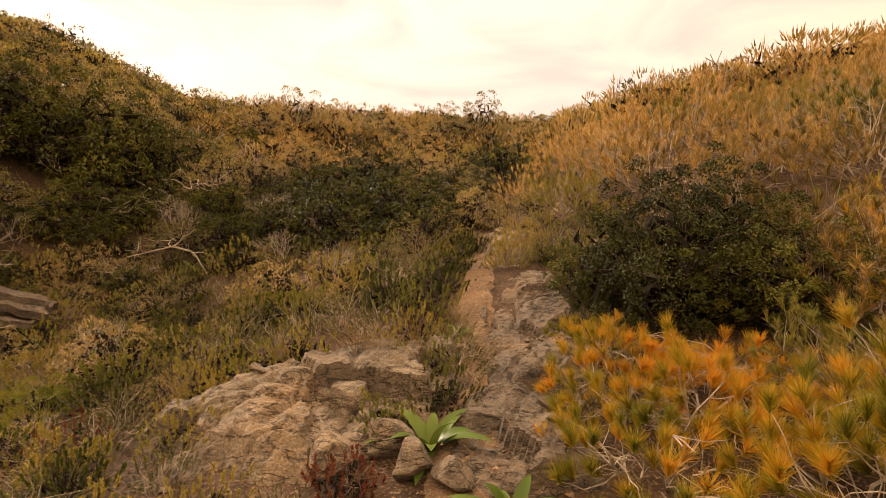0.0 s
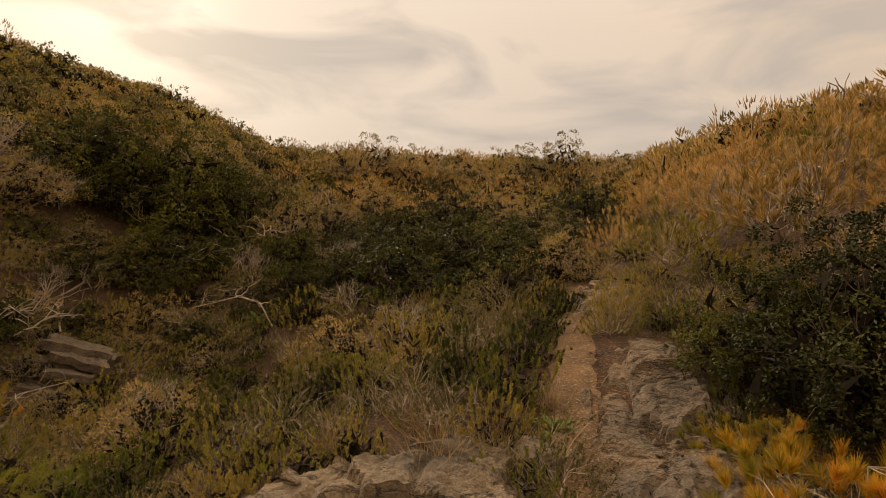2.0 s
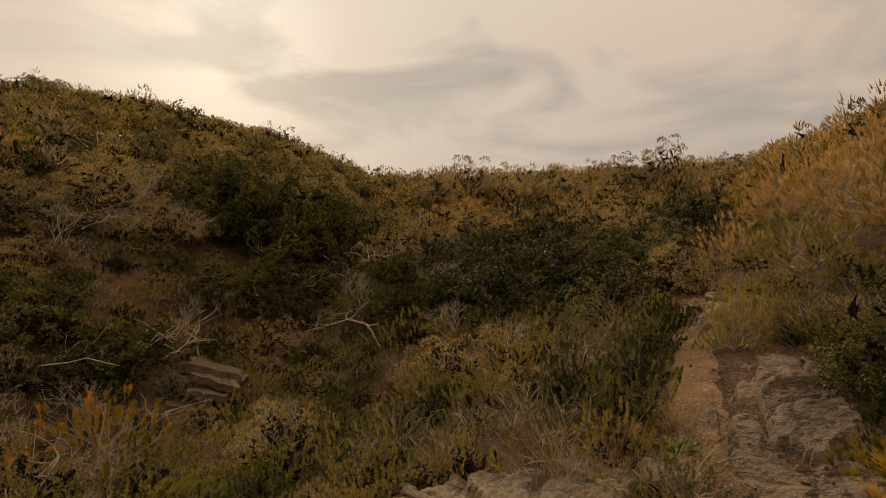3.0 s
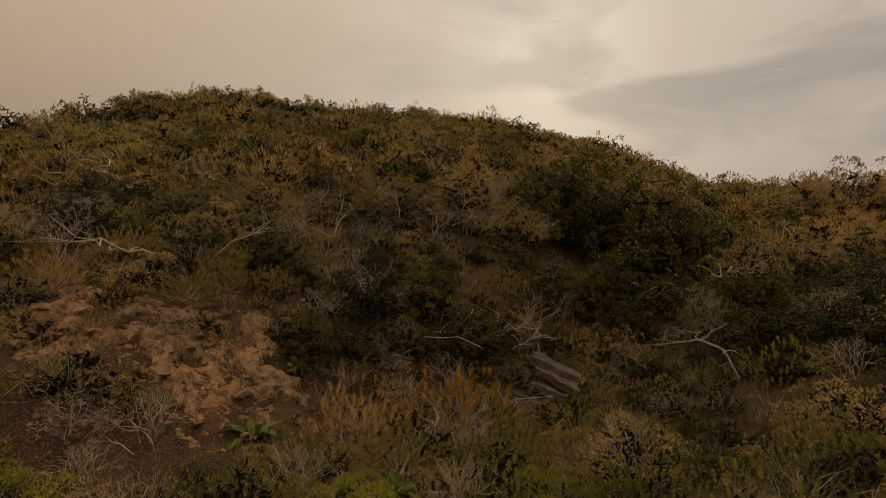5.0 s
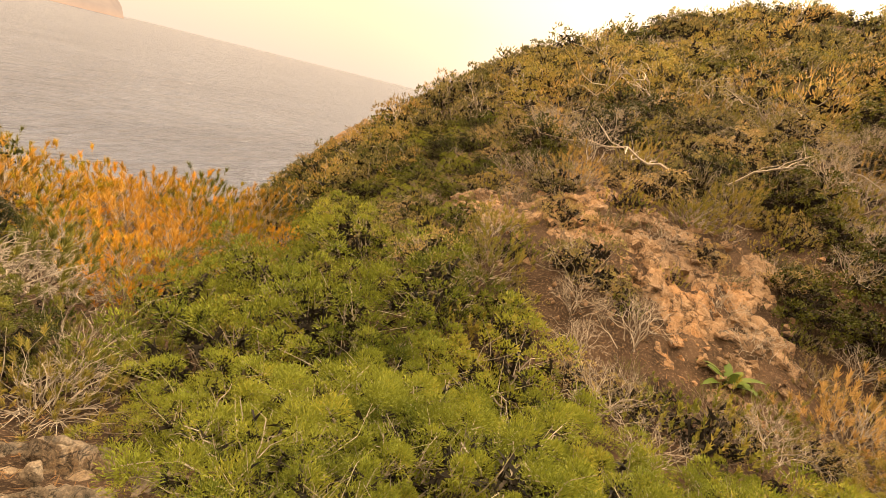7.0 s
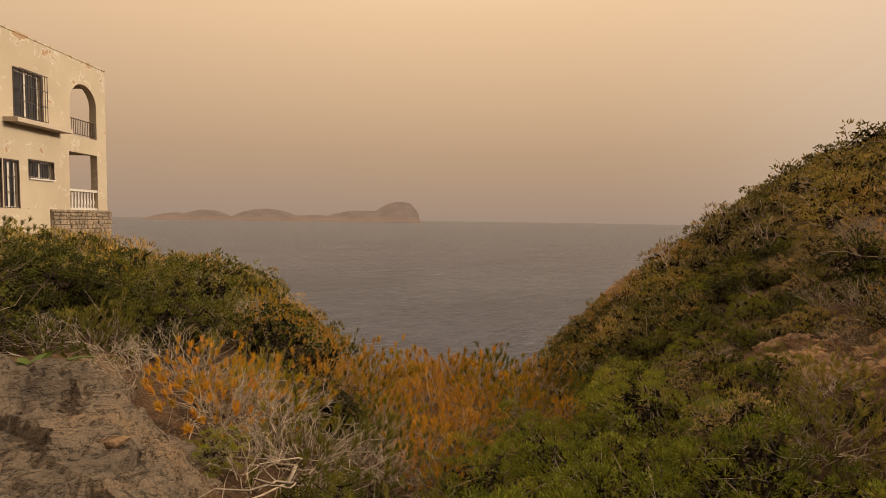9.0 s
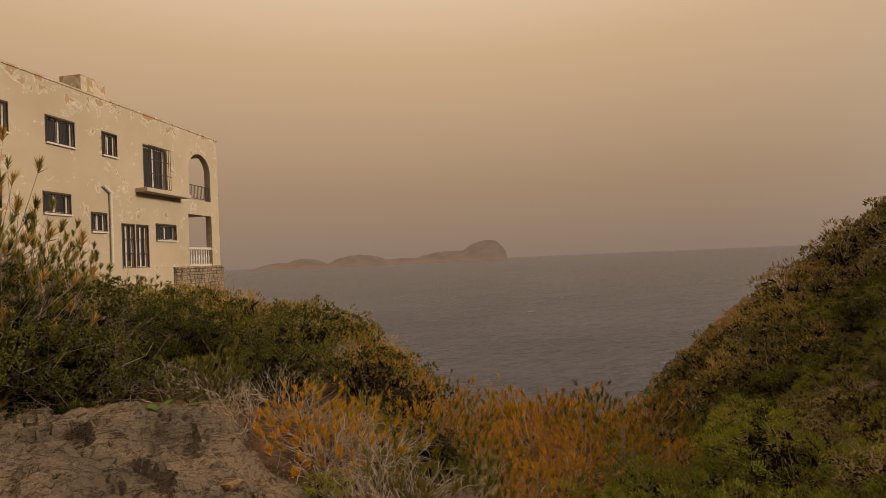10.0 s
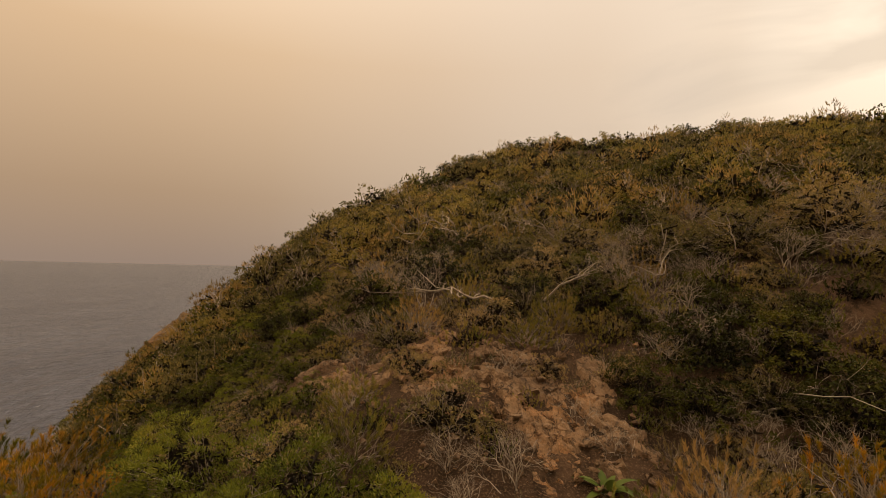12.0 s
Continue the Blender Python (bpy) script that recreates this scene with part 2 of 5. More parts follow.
# spray inside the bushes: its near-black colour paints the shade between the heads
M_SHADED_SPRAY = bark("inner_spray", (0.006, 0.005, 0.003), (0.022, 0.016, 0.009), 25)
M_DEAD = bark("dead_twig", (0.13, 0.10, 0.072), (0.48, 0.385, 0.285))
M_BARK = bark("brown_bark", (0.05, 0.038, 0.028), (0.17, 0.12, 0.085))
M_GREYLEAF = leaves("grey_leaf", [(0.04, 0.044, 0.02), (0.10, 0.105, 0.045), (0.18, 0.17, 0.075), (0.25, 0.2, 0.1)], spread=0.4)

# ---- ground ----
SADDLE = (-0.8, 0.6)     # where the path tops the spur above the gully
SPURS = []


def spur(bearing, *heights):
    """Height of the ground along a bearing from the saddle, at the distances of REACH."""
    SPURS.append((bearing, heights))


REACH = (0, 2, 4, 7, 10, 15, 25, 40, 70, 130)
spur(-180, 0, 0.00, 0.05, 0.1, 0.4, 0.8, 1.0, 1.2, 2, 4)
spur(-150, 0, 0.03, 0.1, 0.4, 0.8, 1.4, 2, 3, 5, 8)
spur(-90, 0, 0.10, 0.5, 1.2, 1.9, 2.9, 4.6, 7, 10, 14)
spur(-45, 0, 0.05, 0.4, 1.6, 2.95, 4.6, 7.4, 10.4, 13, 16)
spur(-22, 0, 0.03, 0.3, 1.25, 2.6, 3.95, 6.35, 8.6, 10, 12)
spur(-5, 0, 0.00, 0.22, 0.72, 1.2, 2.15, 4.25, 6.8, 6.6, 6)
spur(15, 0, -0.03, -0.05, 0.0, 0.5, 1.4, 3.8, 6.8, 6, 5)
spur(30, 0, -0.10, -0.35, -0.6, -0.2, 1.1, 4.1, 6.5, 8, 9)
spur(45, 0, -0.15, -0.6, -1.0, -0.8, 1.8, 5.2, 9, 15, 20)
spur(60, 0, -0.25, -0.9, -1.0, 0.5, 3.0, 6.0, 10.0, 17.6, 20)
spur(75, 0, -0.30, -1.0, -0.4, 0.9, 2.3, 5.2, 9.5, 16.8, 16)
spur(90, 0, -0.30, -1.0, 0.0, 0.9, 1.95, 4.4, 8.1, 14.3, 7)
spur(105, 0, -0.30, -1.1, -0.3, -0.05, 0.65, 2.25, 4.3, -14, -30)
spur(115, 0, -0.35, -1.2, -0.9, -0.85, -0.6, -0.2, -12, -30, -32)
spur(123, 0, -0.40, -1.25, -1.4, -1.7, -2.1, -3.4, -24, -32, -34)
spur(135, 0, -0.40, -1.2, -1.5, -1.8, -4.5, -17, -28, -34, -36)
spur(145, 0, -0.35, -1.0, -1.4, -1.7, -4.2, -17, -28, -34, -36)
spur(154, 0, -0.25, -0.7, -0.75, -0.85, -1.35, -12, -27, -34, -36)
spur(162, 0, -0.10, -0.3, -0.3, -0.25, -0.3, -3, -20, -32, -36)
spur(170, 0, 0.00, 0.0, 0.0, 0.0, -0.1, -0.2, -9, -28, -34)
spur(180, 0, 0.00, 0.05, 0.1, 0.2, 0.3, 0.6, 1.2, 2, 4)
SPURS.sort()


def eased(xs, ys, x):
    """Smooth curve through (xs, ys), with no overshoot worth the name."""
    x = min(max(x, xs[0]), xs[-1])
    i = 0
    while i < len(xs) - 2 and x > xs[i + 1]:
        i += 1
    h = xs[i + 1] - xs[i]
    d = (ys[i + 1] - ys[i]) / h

    def slope(k):
        if k == 0 or k == len(xs) - 1:
            return d
        a = (ys[k] - ys[k - 1]) / (xs[k] - xs[k - 1])
        b = (ys[k + 1] - ys[k]) / (xs[k + 1] - xs[k])
        return 0.0 if a * b <= 0 else 2 * a * b / (a + b)
    m0, m1, t = slope(i), slope(i + 1), (x - xs[i]) / h
    return ((2 * t ** 3 - 3 * t * t + 1) * ys[i] + (t ** 3 - 2 * t * t + t) * h * m0
            + (3 * t * t - 2 * t ** 3) * ys[i + 1] + (t ** 3 - t * t) * h * m1)


BEARINGS = [b for b, _ in SPURS]


def bare_height(x, y):
    dx, dy = x - SADDLE[0], y - SADDLE[1]
    r, b = math.hypot(dx, dy), math.degrees(math.atan2(-dx, dy))
    ring = [eased(REACH, hs, r) for _, hs in SPURS]
    return eased(BEARINGS, ring, b)


# the plan is kept on a fine grid, so that things find their ground quickly
GRID, SIDE = 0.5, 160
HEIGHTS = np.array([[bare_height((i - SIDE) * GRID, (j - SIDE) * GRID) for i in range(2 * SIDE + 1)] for j in range(2 * SIDE + 1)])


def path_x(y):
    """The middle of the trodden path."""
    return -0.05 * min(y, 6) if y > 0 else 0.26 * y


def path_half(y):
    """Half the path's width: it opens out behind the rise."""
    s = min(1.0, max(0.0, -y / 3.0))
    return 0.2 + 0.57 * s * s * (3 - 2 * s)


def path_near(x, y):
    """1 on the path, 0 away from it."""
    if y > 9.5 or y < -7:
        return 0.0
    return max(0.0, 1 - abs(x - path_x(y)) / (path_half(y) * 1.7))


def height(x, y):
    fx, fy = x / GRID + SIDE, y / GRID + SIDE
    if 1 <= fx < 2 * SIDE - 1 and 1 <= fy < 2 * SIDE - 1:
        i, j = int(fx), int(fy)
        u, v = fx - i, fy - j
        z = ((HEIGHTS[j, i] * (1 - u) + HEIGHTS[j, i + 1] * u) * (1 - v)
             + (HEIGHTS[j + 1, i] * (1 - u) + HEIGHTS[j + 1, i + 1] * u) * v)
    else:
        z = bare_height(x, y)
    r = math.hypot(x + 0.8, y - 0.6)
    p = Vector((x, y, 0.0))
    z += noise.noise(p * 0.9) * 0.06 * min(1, r / 3) + noise.noise(p * 0.23 + Vector((7, 3, 1))) * 0.2 * min(1, r / 12)
    if r > 20:
        z += noise.noise(p * 0.07 + Vector((1, 9, 4))) * min(1.5, (r - 20) * 0.05)
    return z


def ground_mesh():
    bm = bmesh.new()
    radii = [0.0]
    step = 0.09
    while radii[-1] < 260:
        radii.append(radii[-1] + step)
        step = min(step * 1.028, 9.0)
    n = 288
    centre = bm.verts.new((SADDLE[0], SADDLE[1], height(*SADDLE)))
    last = None
    for r in radii[1:]:
        ring = []
        for k in range(n):
            a = 2 * math.pi * k / n
            x, y = SADDLE[0] + r * math.sin(a), SADDLE[1] + r * math.cos(a)
            ring.append(bm.verts.new((x, y, height(x, y))))
        for k in range(n):
            if last is None:
                bm.faces.new((centre, ring[(k + 1) % n], ring[k]))
            else:
                bm.faces.new((last[k], last[(k + 1) % n], ring[(k + 1) % n], ring[k]))
        last = ring
    for f in bm.faces:
        f.smooth = True
    bmesh.ops.recalc_face_normals(bm, faces=bm.faces)
    return bm


def mesh_of(name, bm, material):
    me = bpy.data.meshes.new(name)
    bm.to_mesh(me)
    bm.free()
    for m in (material if isinstance(material, (list, tuple)) else [material]):
        me.materials.append(m)
    return me


def part(name, bm, material, parent, label=""):
    ob = new(name, mesh_of(name, bm, material))
    ob.parent = parent
    return tagged(ob, label) if label else ob


ground = new("ground", mesh_of("ground", ground_mesh(), M_SOIL))
tagged(ground, "reddish stony soil of a coastal hillside gully", "ground", kind="structure")

SEA_LEVEL = -24.0


def sea_mesh():
    bm = bmesh.new()
    rows = [30.0]
    while rows[-1] < 4600:
        rows.append(rows[-1] * 1.12)
    last = None
    for r in rows:
        ring = [bm.verts.new((SADDLE[0] + r * math.sin(2 * math.pi * k / 96), SADDLE[1] + r * math.cos(2 * math.pi * k / 96), SEA_LEVEL)) for k in range(96)]
        if last:
            for k in range(96):
                bm.faces.new((last[k], last[(k + 1) % 96], ring[(k + 1) % 96], ring[k]))
        last = ring
    bmesh.ops.recalc_face_normals(bm, faces=bm.faces)
    return bm


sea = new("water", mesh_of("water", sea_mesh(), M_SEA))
tagged(sea, "grey choppy sea with small whitecaps", "sea", kind="structure")


def trodden_path():
    bm = bmesh.new()
    last = None
    y = -6.5
    while y < 9.6:
        half = path_half(y) * (1 + 0.45 * noise.noise(Vector((0, y * 1.1, 4)))) * min(1, (9.8 - y) * 0.8)
        row = []
        for k in range(13):
            ragged = 0.09 * noise.noise(Vector((k // 7 * 9, y * 3.1, 2))) + 0.05 * noise.noise(Vector((k // 7 * 9, y * 9.0, 6)))
            x = path_x(y) + half * (k / 6 - 1) + ragged * abs(k / 6 - 1)
            edge = abs(k / 6 - 1)
            row.append(bm.verts.new((x, y, height(x, y) + 0.014 - 0.05 * max(0, edge - 0.7) + 0.012 * noise.noise(Vector((x * 6, y * 6, 1))))))
        if last:
            for k in range(12):
                bm.faces.new((last[k], last[k + 1], row[k + 1], row[k])).smooth = True
        last = row
        y += 0.08
    bmesh.ops.recalc_face_normals(bm, faces=bm.faces)
    ob = new("path", mesh_of("path", bm, M_EARTH))
    tagged(ob, "narrow trodden path of ochre earth", "path", kind="structure")


trodden_path()

# ---- plants ----
def tri_mesh(name, verts, tris, material, smooth=False):
    me = bpy.data.meshes.new(name)
    verts, tris = np.asarray(verts, np.float32), np.asarray(tris, np.int32)
    me.vertices.add(len(verts))
    me.vertices.foreach_set("co", verts.ravel())
    me.loops.add(tris.size)
    me.loops.foreach_set("vertex_index", tris.ravel())
    me.polygons.add(len(tris))
    me.polygons.foreach_set("loop_start", np.arange(0, tris.size, 3, dtype=np.int32))
    me.polygons.foreach_set("use_smooth", np.full(len(tris), smooth))
    me.update(calc_edges=True)
    me.materials.append(material)
    return me


def unit(v):
    return v / (np.linalg.norm(v, axis=-1, keepdims=True) + 1e-9)


def across(d, rng):
    """Unit vectors at right angles to d, turned by chance."""
    return unit(np.cross(d, unit(rng.normal(size=d.shape))))


def join_soup(soups):
    vs, fs, n = [], [], 0
    for v, f in soups:
        vs.append(v)
        fs.append(f + n)
        n += len(v)
    return np.concatenate(vs), np.concatenate(fs)


def blades(p, d, n, length, width, cone, along, rng):
    """n needles on each shoot: p where it starts, d its way, along its length."""
    t = len(p)
    d0 = np.repeat(d, n, 0)
    s = rng.random((t * n, 1)) ** 0.7
    base = np.repeat(p, n, 0) + d0 * s * along
    way = unit(d0 * (0.55 + 0.6 * s) + across(d0, rng) * cone * (0.5 + rng.random((t * n, 1)) * 0.8))
    ln = length * (0.65 + 0.5 * rng.random((t * n, 1)))
    side = across(way, rng) * width * 0.5
    v = np.stack([base - side, base + side, base + way * ln], 1).reshape(-1, 3)
    return v, np.arange(len(v)).reshape(-1, 3)


def puffs(p, d, n, radius, length, width, rng, stand=0.3, sharp=False):
    """n small leaves over the outer side of a rounded clump about each point: laid like shingles, or with stand near 1 bristling outwards."""
    t = len(p)
    d0 = np.repeat(d, n, 0)
    rad = np.repeat(radius * (0.7 + 0.6 * rng.random((t, 1))), n, 0)
    u = unit(unit(rng.normal(size=(t * n, 3))) + d0 * 0.7 + (0, 0, 0.15))
    base = np.repeat(p, n, 0) + u * rad * (0.62 + 0.4 * rng.random((t * n, 1)))
    face = unit(u + rng.normal(size=(t * n, 3)) * 0.4)
    way = unit(across(face, rng) * (1 - stand) + (u + d0 * 0.5) * stand)
    side = (across(way, rng) if stand > 0.6 else unit(np.cross(way, face))) * width * 0.5
    ln = length * (0.65 + 0.6 * rng.random((t * n, 1)))
    if sharp:
        v = np.stack([base - side, base + side, base + way * ln], 1).reshape(-1, 3)
        return v, np.arange(len(v)).reshape(-1, 3)
    v = np.stack([base, base + way * ln * 0.55 - side, base + way * ln * 0.55 + side, base + way * ln], 1).reshape(-1, 3)
    k = np.arange(0, len(v), 4)[:, None]
    return v, np.concatenate([k + (0, 2, 1), k + (1, 2, 3)])


def tangle(w, h, count, thick, rng, reach=1.0):
    """Bare crooked twigs that fork once and end near the outside of a bush."""
    q, _ = crown_points(count, w * reach, h * reach, rng, 0.85, lump=0.3)
    a = q * (0.25 + 0.35 * rng.random((count, 1))) * (1, 1, 0.7)
    line = bent(a, q, 5, 0.16, rng)
    fork = line[:, 2].repeat(2, 0)
    tip = fork + (q.repeat(2, 0) - fork) * 0.9 + rng.normal(size=(count * 2, 3)) * 0.14 * min(w, h)
    return join_soup([tubes(line, thick, thick * 0.4, rng), tubes(bent(fork, tip, 4, 0.16, rng), thick * 0.6, thick * 0.25, rng)])


def tubes(lines, r0, r1, rng):
    """Three-sided twigs along polylines (count, points, 3), tapering from r0 to r1."""
    t, k, _ = lines.shape
    run = unit(lines[:, -1] - lines[:, 0])
    a = across(run, rng)
    b = np.cross(run, a)
    r = np.linspace(0, 1, k)[None, :, None]
    r = (np.asarray(r0).reshape(-1, 1, 1) * (1 - r) + np.asarray(r1).reshape(-1, 1, 1) * r)
    ring = [lines + r * (a[:, None] * math.cos(q) + b[:, None] * math.sin(q)) for q in (0, 2.094, 4.189)]
    v = np.stack(ring, 2).reshape(-1, 3)
    base = (np.arange(t)[:, None, None] * k + np.arange(k - 1)[None, :, None]) * 3
    faces = []
    for i in range(3):
        j = (i + 1) % 3
        faces.append(np.stack([base + i, base + j, base + 3 + j], -1).reshape(-1, 3))
        faces.append(np.stack([base + i, base + 3 + j, base + 3 + i], -1).reshape(-1, 3))
    return v, np.concatenate(faces)


def bent(a, b, k, wobble, rng, sag=0.0):
    """Polylines from a to b with k points, bent by chance."""
    s = np.linspace(0, 1, k)[None, :, None]
    mid = np.sin(s * math.pi)
    ln = np.linalg.norm(b - a, axis=-1)[:, None, None]
    w1, w2 = rng.normal(size=(len(a), 1, 3)), rng.normal(size=(len(a), k, 3)) * 0.3
    p = a[:, None] * (1 - s) + b[:, None] * s + (w1 + w2) * wobble * mid * ln
    p[:, :, 2] -= (sag * mid * ln)[:, :, 0]
    return p


def crown_points(n, w, h, rng, shell=0.75, floor=0.08, lump=0.3):
    """Shoot ends on an uneven dome of half-width w and height h, and the way out of it."""
    u = rng.normal(size=(n, 3))
    u[:, 2] = np.abs(u[:, 2]) * 0.9 + floor - 0.12
    u = unit(u)
    waves = sum(np.sin(u @ rng.normal(size=(3, 1)) * f + rng.random() * 6) for f in (3.0, 5.5, 9.0)) / 3
    r = (1 - lump * 0.5 + lump * waves) * (shell + (1 - shell) * rng.random((n, 1)) ** 0.5)
    r = r * np.where(rng.random((n, 1)) < 0.18, 0.55 + 0.4 * rng.random((n, 1)), 1.0)
    p = u * r * (w, w, h) + (0, 0, floor * h)
    p[:, 2] = np.maximum(p[:, 2], 0.03)
    return p, unit(u * (1, 1, 0.75) + (0, 0, 0.45) + rng.normal(size=(n, 3)) * 0.22)


def spaced(p, d, gap):
    """Drops points that crowd each other."""
    keep = []
    for i in range(len(p)):
        if all(((p[i] - p[j]) ** 2).sum() > gap * gap for j in keep):
            keep.append(i)
    return p[keep], d[keep]


def skeleton_soup(p, d, w, h, limbs, thick, rng, stem=0.0, points=4):
    """Limbs from the root, and a twig from a limb to each shoot."""
    ends, _ = crown_points(limbs, w * 0.55, h * 0.6, rng, lump=0.2)
    root = np.zeros((limbs, 3)) + rng.normal(size=(limbs, 3)) * (0.06 * w, 0.06 * w, 0)
    root[:, 2] = -0.08
    ends[:, 2] += stem
    main = bent(root, ends, 6, 0.10, rng)
    near = np.argmin(((p[:, None] - ends[None]) ** 2).sum(-1), 1)
    at = 3 + (rng.random(len(p)) * 3).astype(int)
    start = main[near, np.minimum(at, 5)]
    twig = bent(start, p, points, 0.10, rng, -0.04)
    return join_soup([tubes(main, thick, thick * 0.45, rng), tubes(twig, thick * 0.34, thick * 0.11, rng)])


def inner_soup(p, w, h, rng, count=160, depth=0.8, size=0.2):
    """The tangle of dead spray inside a bush, coloured near-black for the shade there: slips strewn between its middle
    and its shoots.
    """
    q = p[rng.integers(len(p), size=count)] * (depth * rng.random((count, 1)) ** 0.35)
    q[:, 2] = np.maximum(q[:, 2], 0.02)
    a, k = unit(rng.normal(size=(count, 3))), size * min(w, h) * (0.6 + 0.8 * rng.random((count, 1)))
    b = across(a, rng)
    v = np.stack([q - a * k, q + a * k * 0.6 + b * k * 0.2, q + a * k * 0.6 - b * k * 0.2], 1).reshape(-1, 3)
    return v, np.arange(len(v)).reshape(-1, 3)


def plant(name, skeleton, foliage, wood, leaf, label, category, group="", inner=None):
    root = new(name)
    root.empty_display_size = 0.1
    me = tri_mesh(name + "_wood", *(join_soup([skeleton, inner]) if inner else skeleton), wood)
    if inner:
        me.materials.append(M_SHADED_SPRAY)
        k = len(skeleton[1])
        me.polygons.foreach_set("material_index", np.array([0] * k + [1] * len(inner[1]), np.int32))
    new("wood", me).parent = root
    if foliage:
        new("foliage", tri_mesh(name + "_foliage", *foliage, leaf)).parent = root
    return tagged(root, label, category, group)


def pine_bush(seed, w, h, shoots, needles, length, width, leaf, label, thick=0.014, gap=0.075, points=2, along=0.05, bare=30):
    """Brushes of long needles at the ends of bare curving twigs."""
    rng = np.random.default_rng(seed)
    p, d = crown_points(shoots * 3, w, h, rng, 0.66, lump=0.5)
    p, d = spaced(p, unit(d + (0, 0, 0.75)), gap)
    p, d = p[:shoots], d[:shoots]
    f = blades(p - d * along, d, needles, length, width, 0.62, along * 1.6, rng)
    bones = join_soup([skeleton_soup(p - d * along * 0.5, d, w, h, max(7, shoots // 9), thick, rng, points=points), tangle(w, h, bare, thick * 0.45, rng, 0.86)])
    return plant("pine_bush", bones, f, M_TWIG, leaf, label, "pine", "low wind-clipped pines")


def juniper_bush(seed, w, h, count, n, radius, length, width, label, leaf=None, points=2, gap=0.125, bare=30):
    """Rounded heads of fine corded sprays on pale crooked stems."""
    rng = np.random.default_rng(seed)
    p, d = crown_points(count * 3, w, h, rng, 0.74, lump=0.55)
    p, d = spaced(p, unit(d + (0, 0, 0.9)), gap)
    p, d = p[:count], d[:count]
    f = puffs(p - d * radius * 0.5, d, n, radius, length, width, rng, 0.55)
    bones = join_soup([skeleton_soup(p - d * radius * 0.6, d, w, h, max(9, count // 10), 0.013, rng, points=points), tangle(w, h, bare, 0.006, rng, 0.8)])
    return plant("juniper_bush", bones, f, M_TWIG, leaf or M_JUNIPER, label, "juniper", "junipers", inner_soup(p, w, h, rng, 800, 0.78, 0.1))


def mastic_bush(seed, w, h, count, n, length, width, label, leaf=None, gap=0.15, stand=0.25, bare=12, cut=None):
    """A close bush of rounded leafy heads with dark gaps between them; cut leaves a hollow in the side towards +x."""
    rng = np.random.default_rng(seed)
    p, d = crown_points(count * 3, w, h, rng, 0.78, lump=0.5)
    p, d = spaced(p, unit(d + (0, 0, 0.5)), gap)
    p, d = p[:count], d[:count]
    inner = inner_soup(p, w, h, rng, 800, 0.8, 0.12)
    if cut:
        keep = ~((p[:, 0] > 0.25 * w) & (np.abs(p[:, 1]) < cut * w) & (p[:, 2] < 0.62 * h))
        p, d = p[keep], d[keep]
    f = puffs(p - d * gap * 0.35, d, n, gap * 0.6, length, width, rng, stand)
    bones = join_soup([skeleton_soup(p - d * gap * 0.4, d, w, h, max(7, count // 14), 0.013, rng, points=2), tangle(w, h, bare, 0.006, rng, 0.97)])
    return plant("mastic_bush" if leaf is None else "maquis_bush", bones, f, M_BARK if leaf is None else M_TWIG,
                 leaf or M_MASTIC, label, "bush", "dark evergreen bushes" if leaf is None else "olive maquis bushes", inner)


def heath_shrub(seed, w, h, shoots, n, length, width, label, leaf=None, points=2, gap=0.06, along=0.1):
    """Upright spikes of fine leaves on a rounded shrub."""
    rng = np.random.default_rng(seed)
    p, d = crown_points(shoots * 3, w, h, rng, 0.7, lump=0.6)
    p, d = spaced(p, unit(d * (0.6, 0.6, 0.6) + (0, 0, 0.9)), gap)
    p, d = p[:shoots], d[:shoots]
    f = blades(p - d * along * 0.8, d, n, length, width, 0.9, along, rng)
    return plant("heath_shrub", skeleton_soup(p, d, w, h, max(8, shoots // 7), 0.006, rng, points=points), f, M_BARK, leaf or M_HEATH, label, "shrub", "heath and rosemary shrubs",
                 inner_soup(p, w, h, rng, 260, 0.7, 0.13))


def fork_soup(seed, w, h, stems, splits, thick, rng=None, lean=0.6):
    """Bare wood that forks again and again."""
    rng = rng or np.random.default_rng(seed)
    a = np.zeros((stems, 3)) + rng.normal(size=(stems, 3)) * (0.05, 0.05, 0)
    a[:, 2] = -0.05
    d = unit(np.concatenate([rng.normal(size=(stems, 2)) * lean, 0.6 + rng.random((stems, 1))], 1))
    ln, r, soups = 0.42, thick, []
    for level in range(splits + 1):
        b = a + d * ln * (0.7 + 0.5 * rng.random((len(a), 1))) * (w, w, h)
        line = bent(a, b, 3, 0.13, rng)
        soups.append(tubes(line, r, r * 0.62, rng))
        kids = 2 if level else 3
        a = np.repeat(line[:, -1], kids, 0)
        d = unit(np.repeat(d, kids, 0) + rng.normal(size=(len(a), 3)) * 0.5 + (0, 0, 0.1))
        ln, r = ln * 0.72, r * 0.6
    return join_soup(soups)


def dead_shrub(seed, w, h, stems, splits, thick, label):
    return plant("dead_shrub", fork_soup(seed, w, h, stems, splits, thick), None, M_DEAD, None, label, "dead shrub", "dead grey shrubs")


def straw_tuft(seed, w, h, n, label):
    rng = np.random.default_rng(seed)
    foot = rng.normal(size=(n, 3)) * (w * 0.3, w * 0.3, 0)
    top = foot + np.concatenate([rng.normal(size=(n, 2)) * w * 0.6, h * (0.5 + 0.6 * rng.random((n, 1)))], 1)
    root = new("dry_tuft", tri_mesh("dry_tuft", *tubes(bent(foot, top, 4, 0.08, rng), 0.004, 0.0012, rng), M_STRAW))
    return tagged(root, label, "dry plant", "dry straw-coloured tufts")


